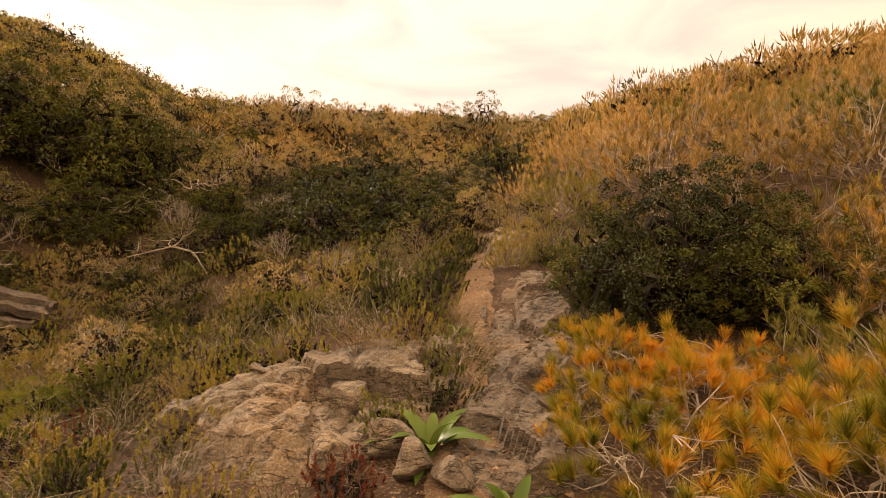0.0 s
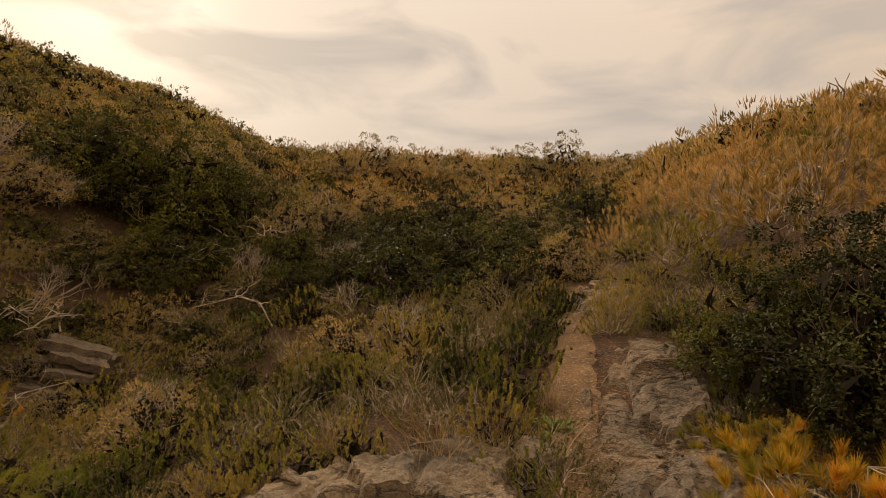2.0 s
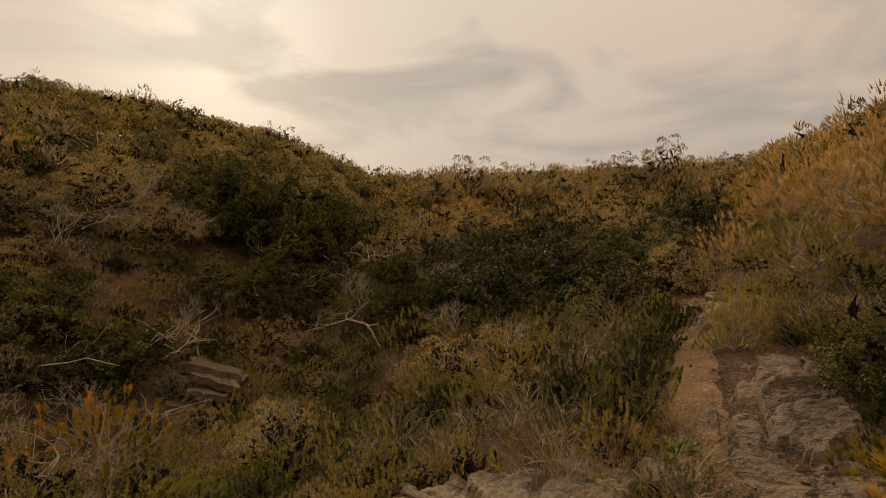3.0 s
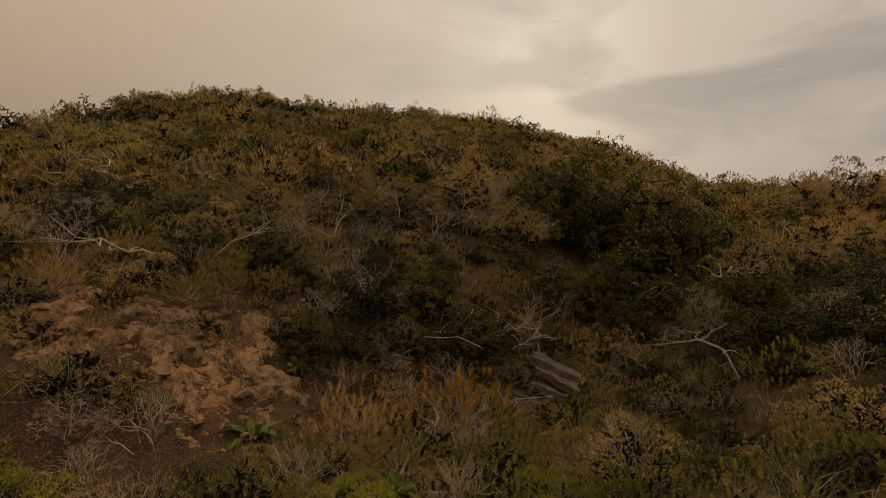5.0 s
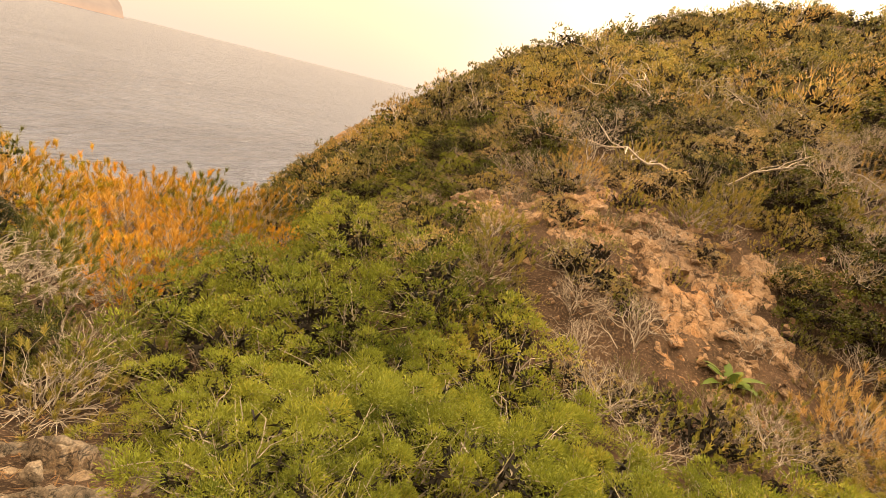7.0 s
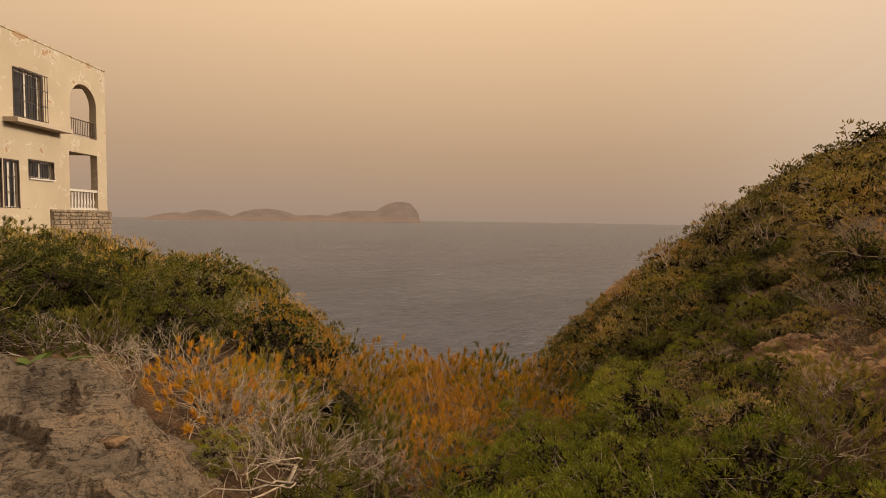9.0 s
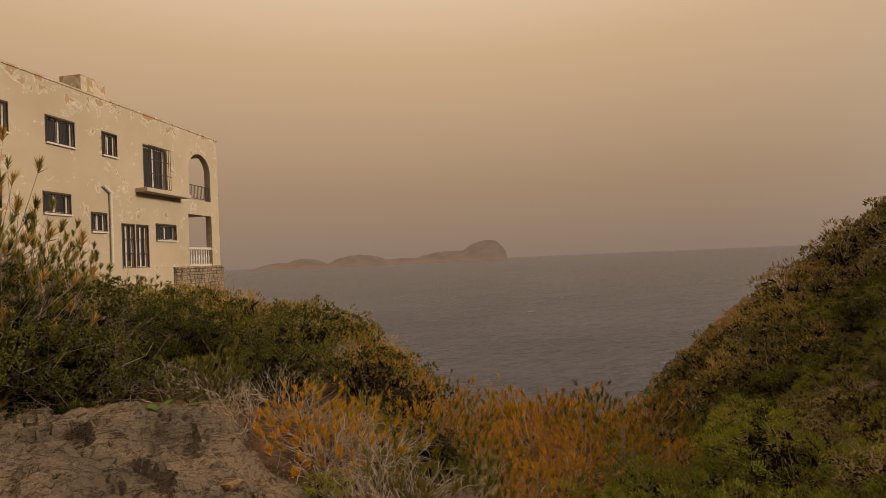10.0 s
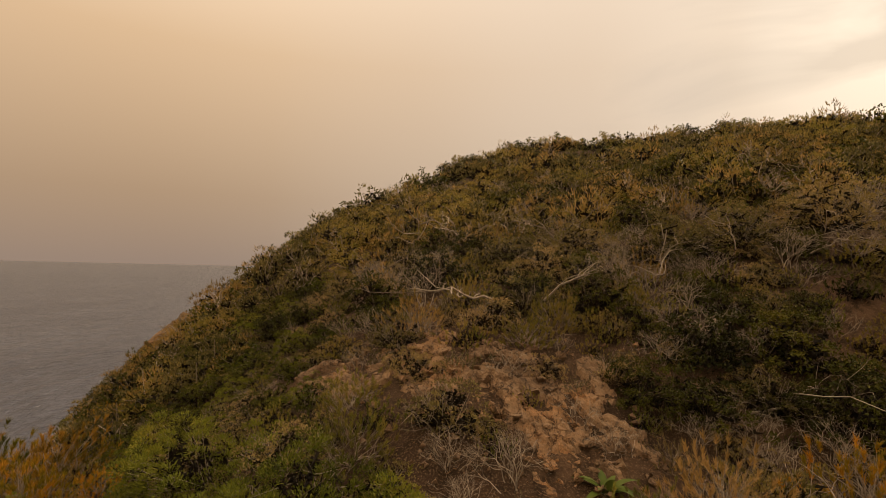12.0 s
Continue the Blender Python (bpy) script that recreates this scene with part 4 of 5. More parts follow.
WINDOWS = [(6.65, 8.15, 5.5, 7.5, "tall"), (9.82, 10.56, 6.6, 7.55, "win"), (12.0, 13.2, 6.58, 7.56, "win"), (14.7, 16.1, 6.58, 7.6, "win"),
           (6.06, 7.46, 3.05, 3.8, "win"), (10.5, 11.24, 3.31, 4.06, "win"), (12.26, 13.38, 3.9, 4.66, "win"), (15.0, 16.3, 3.9, 4.68, "win"),
           (8.05, 8.75, 1.74, 3.68, "door"), (8.92, 9.62, 1.74, 3.68, "door")]
FRONT_R, TOP, FLOOR2, FLOOR1 = 2.2, 8.95, 5.3, 1.72
ARCH_L, ARCH_R = 2.95, 4.85


def build_house():
    house = new("house")
    house.matrix_basis = HOUSE
    tagged(house, "white two-storey seaside house with peeling plaster and barred windows", "house")
    holes = [w_[:4] for w_ in WINDOWS]
    arch, low = (ARCH_L, ARCH_R, 5.3, 7.86), (ARCH_L, ARCH_R + 0.15, FLOOR1, 4.5)
    part("front_wall", pierced(FRONT_R, 26.0, 0.0, 0.35, FLOOR1, TOP, holes + [arch, low]), M_PLASTER, house)
    # the round head of the loggia's arch
    bm = bmesh.new()
    cx, r, n = (arch[0] + arch[1]) / 2, (arch[1] - arch[0]) / 2, 20
    for y in (0.0, 0.35):
        prev = None
        for k in range(n + 1):
            a = math.pi * k / n
            lo = bm.verts.new((cx + r * math.cos(a), y, arch[3] - r + r * math.sin(a)))
            hi = bm.verts.new((cx + r * math.cos(a), y, arch[3] + 0.002))
            if prev:
                bm.faces.new((prev[0], lo, hi, prev[1]))
            prev = (lo, hi)
    bm.verts.ensure_lookup_table()
    h = (n + 1) * 2
    for k in range(n):
        bm.faces.new((bm.verts[2 * k], bm.verts[2 * k + 2], bm.verts[h + 2 * k + 2], bm.verts[h + 2 * k]))
    bmesh.ops.recalc_face_normals(bm, faces=bm.faces)
    part("arch_head", bm, M_PLASTER, house)
    part("side_wall", boxes((25.65, 26.0, 0.354, 9.0, FLOOR1, TOP)), M_PLASTER, house)
    part("back_wall", boxes((5.35, 25.646, 8.65, 9.0, FLOOR1, TOP)), M_PLASTER, house)
    part("loggia_wall", boxes((5.05, 5.35, 0.354, 8.646, FLOOR1, TOP)), M_PLASTER, house)
    part("corner_post", boxes((FRONT_R, FRONT_R + 0.35, 3.2, 3.6, FLOOR1, TOP - 0.9)), M_PLASTER, house)
    part("loggia_beam", boxes((FRONT_R, FRONT_R + 0.3, 0.354, 3.6, TOP - 0.9, TOP)), M_PLASTER, house)
    part("roof", boxes((FRONT_R + 0.36, 25.6, 0.36, 8.6, TOP - 0.75, TOP - 0.5)), M_PLASTER, house)
    part("parapet_cap", boxes((FRONT_R - 0.03, 26.03, -0.03, 0.38, TOP + 0.003, TOP + 0.07)), M_PLASTER, house)
    part("loggia_floor", boxes((FRONT_R + 0.003, 5.046, 0.356, 3.6, FLOOR2 - 0.7, FLOOR2 - 0.02)), M_PLASTER, house)
    part("ground_floor", boxes((FRONT_R + 0.003, 25.6, 0.356, 8.6, FLOOR1 - 0.2, FLOOR1)), M_PLASTER, house)
    part("upper_floor", boxes((5.36, 25.6, 0.356, 8.6, FLOOR2 - 0.3, FLOOR2)), M_DARK, house)
    part("stone_base", boxes((FRONT_R - 0.08, 6.4, -0.12, 4.0, -0.6, FLOOR1 - 0.004)), M_STONE, house, "rough brown stone masonry base")
    part("plinth", boxes((6.404, 26.0, -0.06, 4.0, -0.4, FLOOR1 - 0.004)), M_PLASTER, house)
    part("chimney_box", boxes((9.9, 11.15, 0.4, 1.4, TOP - 0.5, 9.86)), M_PLASTER, house)
    part("balcony_slab", boxes((5.55, 8.75, -0.6, -0.003, 5.22, 5.4)), M_TILE, house)
    for x0, x1, z0, z1, sort in WINDOWS:
        name = "door" if sort == "door" else "window"
        fr = 0.07
        wn = part(name, boxes((x0, x0 + fr, 0.14, 0.2, z0, z1), (x1 - fr, x1, 0.14, 0.2, z0, z1), (x0 + fr, x1 - fr, 0.14, 0.2, z1 - fr, z1), (x0 + fr, x1 - fr, 0.14, 0.2, z0, z0 + fr),
                              ((x0 + x1) / 2 - 0.06, (x0 + x1) / 2 + 0.06, 0.135, 0.195, z0 + fr, z1 - fr)), M_FRAME, house)
        half = (x0 + x1) / 2
        for a, b in ((x0 + fr, half - 0.06), (half + 0.06, x1 - fr)):
            part("pane", boxes((a, b, 0.16, 0.175, z0 + fr, z1 - fr)), M_GLASS, wn)
        out = -0.05 if sort == "win" else (-0.28 if sort == "tall" else 0.02)
        bars = int((x1 - x0) / 0.13)
        grille = [(x0 + (x1 - x0) * k / bars - 0.009, x0 + (x1 - x0) * k / bars + 0.009, out, out + 0.018, z0, z1) for k in range(bars + 1)]
        grille += [(x0 - 0.03, x1 + 0.03, out - 0.006, out + 0.024, z, z + 0.03) for z in np.linspace(z0, z1 - 0.03, 2 if z1 - z0 < 1.3 else 4)]
        part("grille", boxes(*grille), M_IRON, wn, "rusted iron bars")
        part("surround", boxes((x0 - 0.05, x0, -0.012, 0.03, z0 - 0.05, z1 + 0.05), (x1, x1 + 0.05, -0.012, 0.03, z0 - 0.05, z1 + 0.05),
                               (x0, x1, -0.012, 0.03, z1, z1 + 0.05)), M_IRON, wn)
        # a thin near-black sheet behind the panes stands for the unlit interior
        part("room", boxes((x0 - 0.2, x1 + 0.2, 0.6, 0.62, z0 - 0.2, z1 + 0.2)), M_DARK, wn)
        if sort == "win":
            part("sill", boxes((x0 - 0.05, x1 + 0.05, -0.08, 0.12, z0 - 0.07, z0 - 0.003)), M_FRAME, wn)
    rail = [(ARCH_L, ARCH_R, 0.1, 0.13, 6.1, 6.14), (ARCH_L, ARCH_R, 0.1, 0.13, 5.4, 5.43)] + [(ARCH_L + 0.126 * k, ARCH_L + 0.018 + 0.126 * k, 0.105, 0.123, 5.43, 6.1) for k in range(15)]
    part("loggia_railing", boxes(*rail), M_IRON, house, "thin dark iron railing")
    part("balustrade_rail", boxes((ARCH_L, ARCH_R + 0.15, 0.05, 0.3, 2.62, 2.74), (ARCH_L, ARCH_R + 0.15, 0.05, 0.3, FLOOR1 + 0.003, 1.82)), M_FRAME, house)
    for k in range(9):
        bm = bmesh.new()
        prof = [(0.05, 0), (0.05, 0.06), (0.03, 0.1), (0.065, 0.3), (0.05, 0.45), (0.028, 0.6), (0.05, 0.7), (0.05, 0.8)]
        prev = None
        for rr, zz in prof:
            ring = [bm.verts.new((rr * math.cos(q * 0.785), rr * math.sin(q * 0.785), zz)) for q in range(8)]
            if prev:
                for q in range(8):
                    bm.faces.new((prev[q], prev[(q + 1) % 8], ring[(q + 1) % 8], ring[q])).smooth = True
            prev = ring
        part("baluster", bm, M_FRAME, house).location = (ARCH_L + 0.12 + 0.225 * k, 0.18, 1.82)
    pipe = bmesh.new()
    bmesh.ops.create_cone(pipe, cap_ends=True, segments=10, radius1=0.06, radius2=0.06, depth=3.0)
    part("drain_pipe", pipe, M_FRAME, house).location = (10.3, -0.075, 3.5)
    bend = bmesh.new()
    bmesh.ops.create_cone(bend, cap_ends=True, segments=10, radius1=0.065, radius2=0.065, depth=0.5)
    bmesh.ops.rotate(bend, verts=bend.verts, matrix=Matrix.Rotation(radians(55), 3, "Y"))
    part("pipe_elbow", bend, M_FRAME, house).location = (10.46, -0.08, 5.1)
    # stones of the base
    rng = random.Random(8)
    z = 0.2
    while z < FLOOR1 - 0.12:
        hgt = rng.uniform(0.14, 0.24)
        x = FRONT_R - 0.06
        while x < 6.3:
            ln = rng.uniform(0.2, 0.5)
            st = bmesh.new()
            box(st, x + 0.012, min(x + ln, 6.38) - 0.012, -0.17 - rng.random() * 0.05, -0.1, z + 0.012, min(z + hgt, FLOOR1 - 0.03))
            bmesh.ops.bevel(st, geom=list(st.edges), offset=0.03, segments=1, affect="EDGES")
            part("stone", st, M_STONE, house)
            x += ln
        z += hgt
    return house


build_house()
BARE.append((2.4, -23.0, 13.0, 5.5, math.atan2(0.759, 0.651)))


def island():
    """The far headland and its low hills, across the bay."""
    m, n, b = material("island_haze")
    g = n.add("ShaderNodeNewGeometry")
    sep = n.add("ShaderNodeSeparateXYZ")
    n.link(g.outputs["Position"], sep.inputs[0])
    # the island glows by itself, with the distance haze put into its colours
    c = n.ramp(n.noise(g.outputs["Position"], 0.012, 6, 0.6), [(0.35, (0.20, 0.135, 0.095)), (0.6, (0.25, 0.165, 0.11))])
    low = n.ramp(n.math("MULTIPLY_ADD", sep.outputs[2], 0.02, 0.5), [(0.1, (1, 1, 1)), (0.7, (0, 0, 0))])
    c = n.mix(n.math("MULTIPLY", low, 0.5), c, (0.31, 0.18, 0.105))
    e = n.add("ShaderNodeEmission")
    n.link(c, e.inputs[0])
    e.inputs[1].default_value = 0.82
    n.link(e.outputs[0], n.tree.nodes["Material Output"].inputs[0])
    bm = bmesh.new()
    dist = 2900.0
    rows = []
    humps = [(163.0, 2.6, 0.95), (165.5, 2.6, 0.6), (157.3, 3.6, 1.15), (152.0, 5.0, 0.55), (147.2, 4.6, 1.15), (143.2, 3.4, 2.2), (155.0, 14.0, 0.35)]
    for i in range(150):
        bearing = 168.6 - i * 27.6 / 149
        tall = 0.0
        for c0, w0, h0 in humps:
            tall = max(tall, h0 * max(0.0, 1 - ((bearing - c0) / w0) ** 2) ** 0.75)
        if bearing < 142.2:
            tall = min(tall, 2.1 * max(0.0, (bearing - 141.0) / 1.2) ** 0.5)
        tall += 0.05 * noise.noise(Vector((bearing * 1.3, 0, 0))) + 0.03 * noise.noise(Vector((bearing * 5, 2, 0)))
        top = SEA_LEVEL + 0.5 + max(0.02, tall + 0.1) * 50.6
        x0, y0 = polar(bearing, dist)
        x1, y1 = polar(bearing, dist + 120)
        x2, y2 = polar(bearing, dist + 400)
        rows.append([bm.verts.new((x0, y0, SEA_LEVEL - 1)), bm.verts.new((x0, y0, SEA_LEVEL + (top - SEA_LEVEL) * 0.3)), bm.verts.new((x1, y1, top)), bm.verts.new((x2, y2, SEA_LEVEL - 1))])
    for a, b_ in zip(rows, rows[1:]):
        for k in range(3):
            bm.faces.new((a[k], b_[k], b_[k + 1], a[k + 1])).smooth = True
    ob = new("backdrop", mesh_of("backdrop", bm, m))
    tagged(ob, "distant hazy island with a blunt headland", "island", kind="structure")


island()

# ---- planting ----
T_ORANGE = "low pine bush with orange and green needles"
T_GREEN = "low green pine bush with grey twigs"
T_RUST = "rust-brown wind-clipped pine bush"
T_JUN = "bright green juniper bush with corded sprays"
T_MAS = "dense dark green evergreen bush"
T_HEA = "olive-green upright heath shrub"
T_DEAD = "leafless grey twiggy shrub"

T_SCR = "olive and rust coloured maquis bush"
hero_pine = [pine_bush(11 + k, 0.72, 0.5, 90, 130, 0.12, 0.0042, M_PINE_ORANGE, T_ORANGE, 0.014, 0.135, 5, 0.04, 14) for k in range(3)]
mid_pine = [pine_bush(21 + k, 0.85, 0.8, 140, 38, 0.095, 0.0085, (M_PINE_BURNT, M_PINE_RUST, M_PINE_GREEN, M_PINE_ORANGE, M_PINE_RUST, M_PINE_GREEN)[k], (T_ORANGE, T_RUST, T_GREEN)[k % 3], gap=0.125, along=0.06, bare=14) for k in range(6)]
twig_pine = [pine_bush(28 + k, 0.85, 0.72, 110, 55, 0.085, 0.006, (M_PINE_ORANGE, M_PINE_GREEN)[k], "yellow-brown pine bush with many bare twigs", gap=0.13, along=0.05, bare=55, points=4) for k in range(2)]
hero_jun = [juniper_bush(31 + k, 0.8, 0.62, 100, 380, 0.105, 0.03, 0.0046, T_JUN, points=4, gap=0.165, bare=20) for k in range(3)]
mid_jun = [juniper_bush(41 + k, 0.85, 0.75, 90, 150, 0.125, 0.04, 0.009, T_JUN, gap=0.19, bare=14) for k in range(2)]
hero_mas = [mastic_bush(56 + k, 0.95, 1.2, 190, 150, 0.03, 0.015, T_MAS, None, 0.175) for k in range(2)]
mid_mas = [mastic_bush(51 + k, 0.95, 0.85, 85, 62, 0.055, 0.027, T_MAS, None, 0.235) for k in range(3)]
hero_heath = [heath_shrub(61 + k, 0.42, 0.5, 120, 60, 0.026, 0.008, T_HEA, points=2, gap=0.06, along=0.07) for k in range(3)]
mid_heath = [heath_shrub(66 + k, 0.5, 0.46, 60, 20, 0.044, 0.015, T_HEA, gap=0.095, along=0.08) for k in range(2)]
mid_dead = [dead_shrub(71 + k, 0.75, 0.6, 9, 4, 0.009, T_DEAD) for k in range(2)]
small_dead = [dead_shrub(76, 0.32, 0.36, 9, 3, 0.005, T_DEAD)]
mid_scrub = [mastic_bush(81 + k, 0.8, 0.65, 75, 44, 0.048, 0.02, T_SCR, M_SCRUB, 0.195, 0.5, 22) for k in range(3)]
big_mas = [mastic_bush(86 + k, 1.7, 2.0, 190, 80, 0.07, 0.036, "large rounded dark green evergreen bush", None, 0.34) for k in range(2)]
big_scrub = [mastic_bush(88 + k, 1.5, 1.3, 170, 56, 0.06, 0.025, "large tan maquis bush with bare twigs", M_SCRUB, 0.27, 0.5, 70) for k in range(2)]
hollow_bush = mastic_bush(93, 1.5, 1.35, 170, 56, 0.06, 0.025, "large tan maquis bush with a dark hollow under it", M_SCRUB, 0.27, 0.5, 100, 0.5)
wide_mas = [mastic_bush(58, 1.2, 1.7, 260, 120, 0.036, 0.018, "tall dark green bush with pale bare twigs by the house path", None, 0.2, 0.25, 60)]
round_pine = [pine_bush(34 + k, 1.0, 1.55, 230, 42, 0.07, 0.0085, (M_PINE_GREEN, M_PINE_RUST)[k], (T_GREEN, T_RUST)[k], gap=0.14, along=0.04, bare=24) for k in range(2)]
straw = [straw_tuft(91 + k, 0.2, 0.34, 60, "pale dry straw tuft") for k in range(2)]
grey_shrub = [rosemary(100 + k, "small grey-green shrub with fine leaves") for k in range(2)]
red_shrub = heath_shrub(95, 0.28, 0.3, 40, 30, 0.03, 0.01, "small shrub with dark red leaves", M_RED)
plain_squill = squill(97, "sea squill rosette with broad green leaves")

STOCK = [*hero_pine, *twig_pine, *mid_pine, *hero_jun, *mid_jun, *hero_mas, *mid_mas, *hero_heath, *mid_heath, *mid_dead, *small_dead, *mid_scrub, *big_mas, *big_scrub, *wide_mas, *round_pine, hollow_bush, *straw, *grey_shrub, red_shrub, plain_squill]
USED = set()


def plantit(kind, x, y, size=1.0, radius=0.5, **more):
    """Uses the first of a kind itself, and copies of it after that."""
    first = kind.name not in USED
    USED.add(kind.name)
    return stand(kind, x, y, size, radius=radius, first=first, **more)


def put_all(kinds, spots, radius):
    for k, (x, y, size, *tall) in enumerate(spots):
        plantit(kinds[k % len(kinds)], x, y, size, radius, tall=tall[0] if tall else 1.0)


# by the path: orange pines, the dark bush, heath, straw and squills
put_all(hero_pine, [(0.85, 1.95, 1.0), (0.9, 2.75, 1.0), (1.35, 3.35, 1.0), (0.88, 3.55, 0.85), (1.1, 4.1, 0.95), (0.85, 4.55, 0.6), (1.7, 3.9, 0.9), (1.6, 1.5, 1.1), (1.75, 2.4, 1.15), (2.5, 1.8, 1.2), (1.15, 1.3, 0.85), (2.3, 2.8, 1.2), (2.2, 1.0, 1.1), (1.55, 0.85, 0.9)], 0.55)
put_all([mid_pine[2], mid_pine[5]], [(2.75, 3.2, 0.95), (3.5, 3.0, 1.1), (3.3, 2.2, 0.9), (2.2, 3.55, 0.8)], 0.7)
put_all([mid_pine[1], mid_pine[3]], [(2.9, 4.5, 1.0), (3.5, 4.2, 1.15), (3.0, 5.5, 1.2), (3.9, 5.0, 1.3), (2.5, 6.3, 1.2)], 0.7)
put_all(hero_mas, [(1.6, 5.05, 1.05), (2.15, 5.4, 1.05), (2.35, 4.55, 0.8), (1.2, 5.7, 0.75)], 0.75)
# the dark thicket above the gully, with a hollow in it
put_all(big_mas, [(*polar(b_, r_), s_, t_) for b_, r_, s_, t_ in ((9, 11.0, 0.8, 0.75), (14, 11.6, 0.85, 0.8), (18.0, 12.2, 0.75, 0.7), (4, 11.6, 0.7, 0.7), (40, 14.6, 1.15, 1.15), (36, 15.2, 1.05, 1.15),
                                                    (44.5, 15.0, 1.1, 1.1), (48, 15.6, 0.95, 1.0), (32.5, 15.6, 0.85, 1.0), (11, 14.2, 0.9, 0.9), (42, 12.4, 0.7, 0.8), (38, 12.8, 0.75, 0.8))], 1.1)
plantit(hollow_bush, *polar(25.3, 15.6), 1.0, 1.0, turn=-65, lean=0)
put_all(big_scrub, [(*polar(b_, r_), s_, t_) for b_, r_, s_, t_ in ( (29.5, 14.4, 1.0, 1.1), (31, 11.6, 0.6, 0.7), (20.5, 16.6, 1.0, 1.0), (6, 15.4, 1.0, 1.0), (0, 13.4, 0.8, 0.8),
                                                      (52, 13.6, 0.9, 0.9), (57, 14.4, 1.0, 0.9), (63, 13.4, 0.9, 0.8), (47, 12.9, 0.7, 0.8), (70, 13.0, 0.9, 0.8), (78, 13.8, 0.9, 0.8), (86, 13.2, 0.8, 0.7))], 1.0)
put_all(mid_dead, [(*polar(b_, r_), s_) for b_, r_, s_ in ((32, 12.4, 1.2), (23.5, 12.6, 1.1), (33.5, 12.8, 1.2), (22.5, 13.2, 1.0), (49.5, 14.0, 1.4), (55, 13.0, 1.3), (60, 12.4, 1.3), (66, 11.6, 1.2), (74, 11.4, 1.3))], 0.3)
put_all([hero_heath[0], grey_shrub[0], hero_heath[1], grey_shrub[1], hero_heath[2]], [
    (-0.38, 3.55, 0.75), (-0.3, 4.05, 0.9), (-0.55, 3.95, 0.8), (-0.42, 4.5, 0.8), (-0.72, 3.15, 0.75), (-0.8, 4.7, 1.0), (-1.2, 5.0, 1.2), (-0.8, 5.4, 1.2), (-1.65, 5.3, 1.2), (-1.3, 5.9, 1.35), (-0.75, 6.2, 1.1), (-2.15, 4.9, 1.1),
    (-2.6, 4.4, 1.1), (-2.9, 5.2, 1.2), (-2.2, 5.8, 1.2), (-0.75, 7.0, 1.2), (-1.4, 6.8, 1.4), (-2.1, 6.6, 1.4), (-2.9, 3.6, 0.95), (-2.5, 2.6, 0.9), (-3.35, 3.0, 1.0),
    (-2.2, 2.05, 0.8), (-2.95, 2.1, 1.0), (-1.75, 2.45, 0.6), (-1.75, 1.9, 0.8), (-1.35, 2.1, 0.7), (-1.15, 1.75, 0.65), (-2.0, 1.5, 0.8), (-0.95, 2.2, 0.55),
    (-2.2, 2.35, 0.8), (-1.95, 2.95, 0.75), (-2.65, 3.15, 0.9), (-1.55, 1.45, 0.6), (-2.45, 1.75, 0.8), (-2.3, 3.7, 0.9), (-3.05, 3.9, 0.9), (-2.75, 2.75, 0.8), (0.85, 6.5, 1.0), (0.7, 7.3, 1.1), (0.95, 4.55, 0.8), (1.0, 5.9, 0.9), (1.15, 6.9, 1.2), (1.3, 7.8, 1.2), (0.62, 5.7, 0.6), (1.6, 6.4, 1.2), (0.75, 4.9, 0.55), (1.9, 7.3, 1.2), (0.6, 6.8, 0.7), (1.05, 3.9, 0.7), (-3.6, 4.2, 1.1), (-3.6, 5.6, 1.2), (0.72, 4.15, 0.8), (0.85, 5.2, 0.6), (0.62, 3.55, 0.7), (-0.55, 7.9, 1.0), (0.6, 8.2, 1.0), (-1.2, 7.7, 1.2)], 0.36)
put_all(small_dead, [(-1.15, 4.55, 1.0), (-0.85, 4.45, 0.9), (-2.0, 5.25, 1.1), (-3.1, 5.0, 1.0), (-2.35, 1.35, 0.9)], 0.2)
put_all(straw, [(-0.85, 3.85, 1.0), (-1.05, 4.0, 1.1), (-0.65, 4.2, 1.0), (-1.05, 4.3, 1.0), (-0.8, 4.65, 1.1), (-1.3, 4.7, 1.0), (-2.0, 4.55, 1.0), (-2.6, 3.95, 1.0), (-0.45, 5.3, 0.7)], 0.1)
put_all([red_shrub], [(-0.72, 2.45, 0.9), (-2.75, 3.0, 1.1), (-3.1, 2.6, 1.0), (-3.3, 1.8, 1.0)], 0.2)
put_all([plain_squill], [(-0.36, 3.02, 1.0), (0.12, 2.35, 0.8), (0.5, 6.1, 0.55), (-0.4, 4.9, 0.6), (-6.2, 9.6, 1.0), (-5.5, 3.2, 0.9), (-6.6, 2.0, 0.9), (-1.5, -5.35, 1.3), (-6.8, 6.6, 0.8)], 0.2)
# below the camera, on the gully's side: junipers
put_all(hero_jun, [(-2.55, 0.35, 0.85), (-2.9, -0.55, 0.95), (-3.5, 0.35, 1.05), (-2.7, 1.25, 0.75), (-3.8, -0.55, 1.1), (-3.6, 1.3, 1.0), (-4.4, 0.5, 1.1), (-3.35, -1.35, 0.8), (-4.6, -0.7, 1.1), (-3.1, 0.9, 0.8), (-2.55, -0.15, 0.7), (-4.0, 0.95, 0.9), (-3.25, -0.1, 0.9), (-4.15, -0.1, 1.0), (-2.45, 0.85, 0.6)], 0.5)
put_all(mid_jun, [(-4.3, 1.9, 1.0), (-5.2, 0.1, 1.1), (-5.1, -1.2, 1.2), (-4.3, -1.9, 1.1), (-5.7, -2.2, 1.2), (-6.1, -0.9, 1.1), (-6.3, -3.2, 1.1), (-5.1, -3.2, 1.0), (-7.1, -2.2, 1.1)], 0.6)
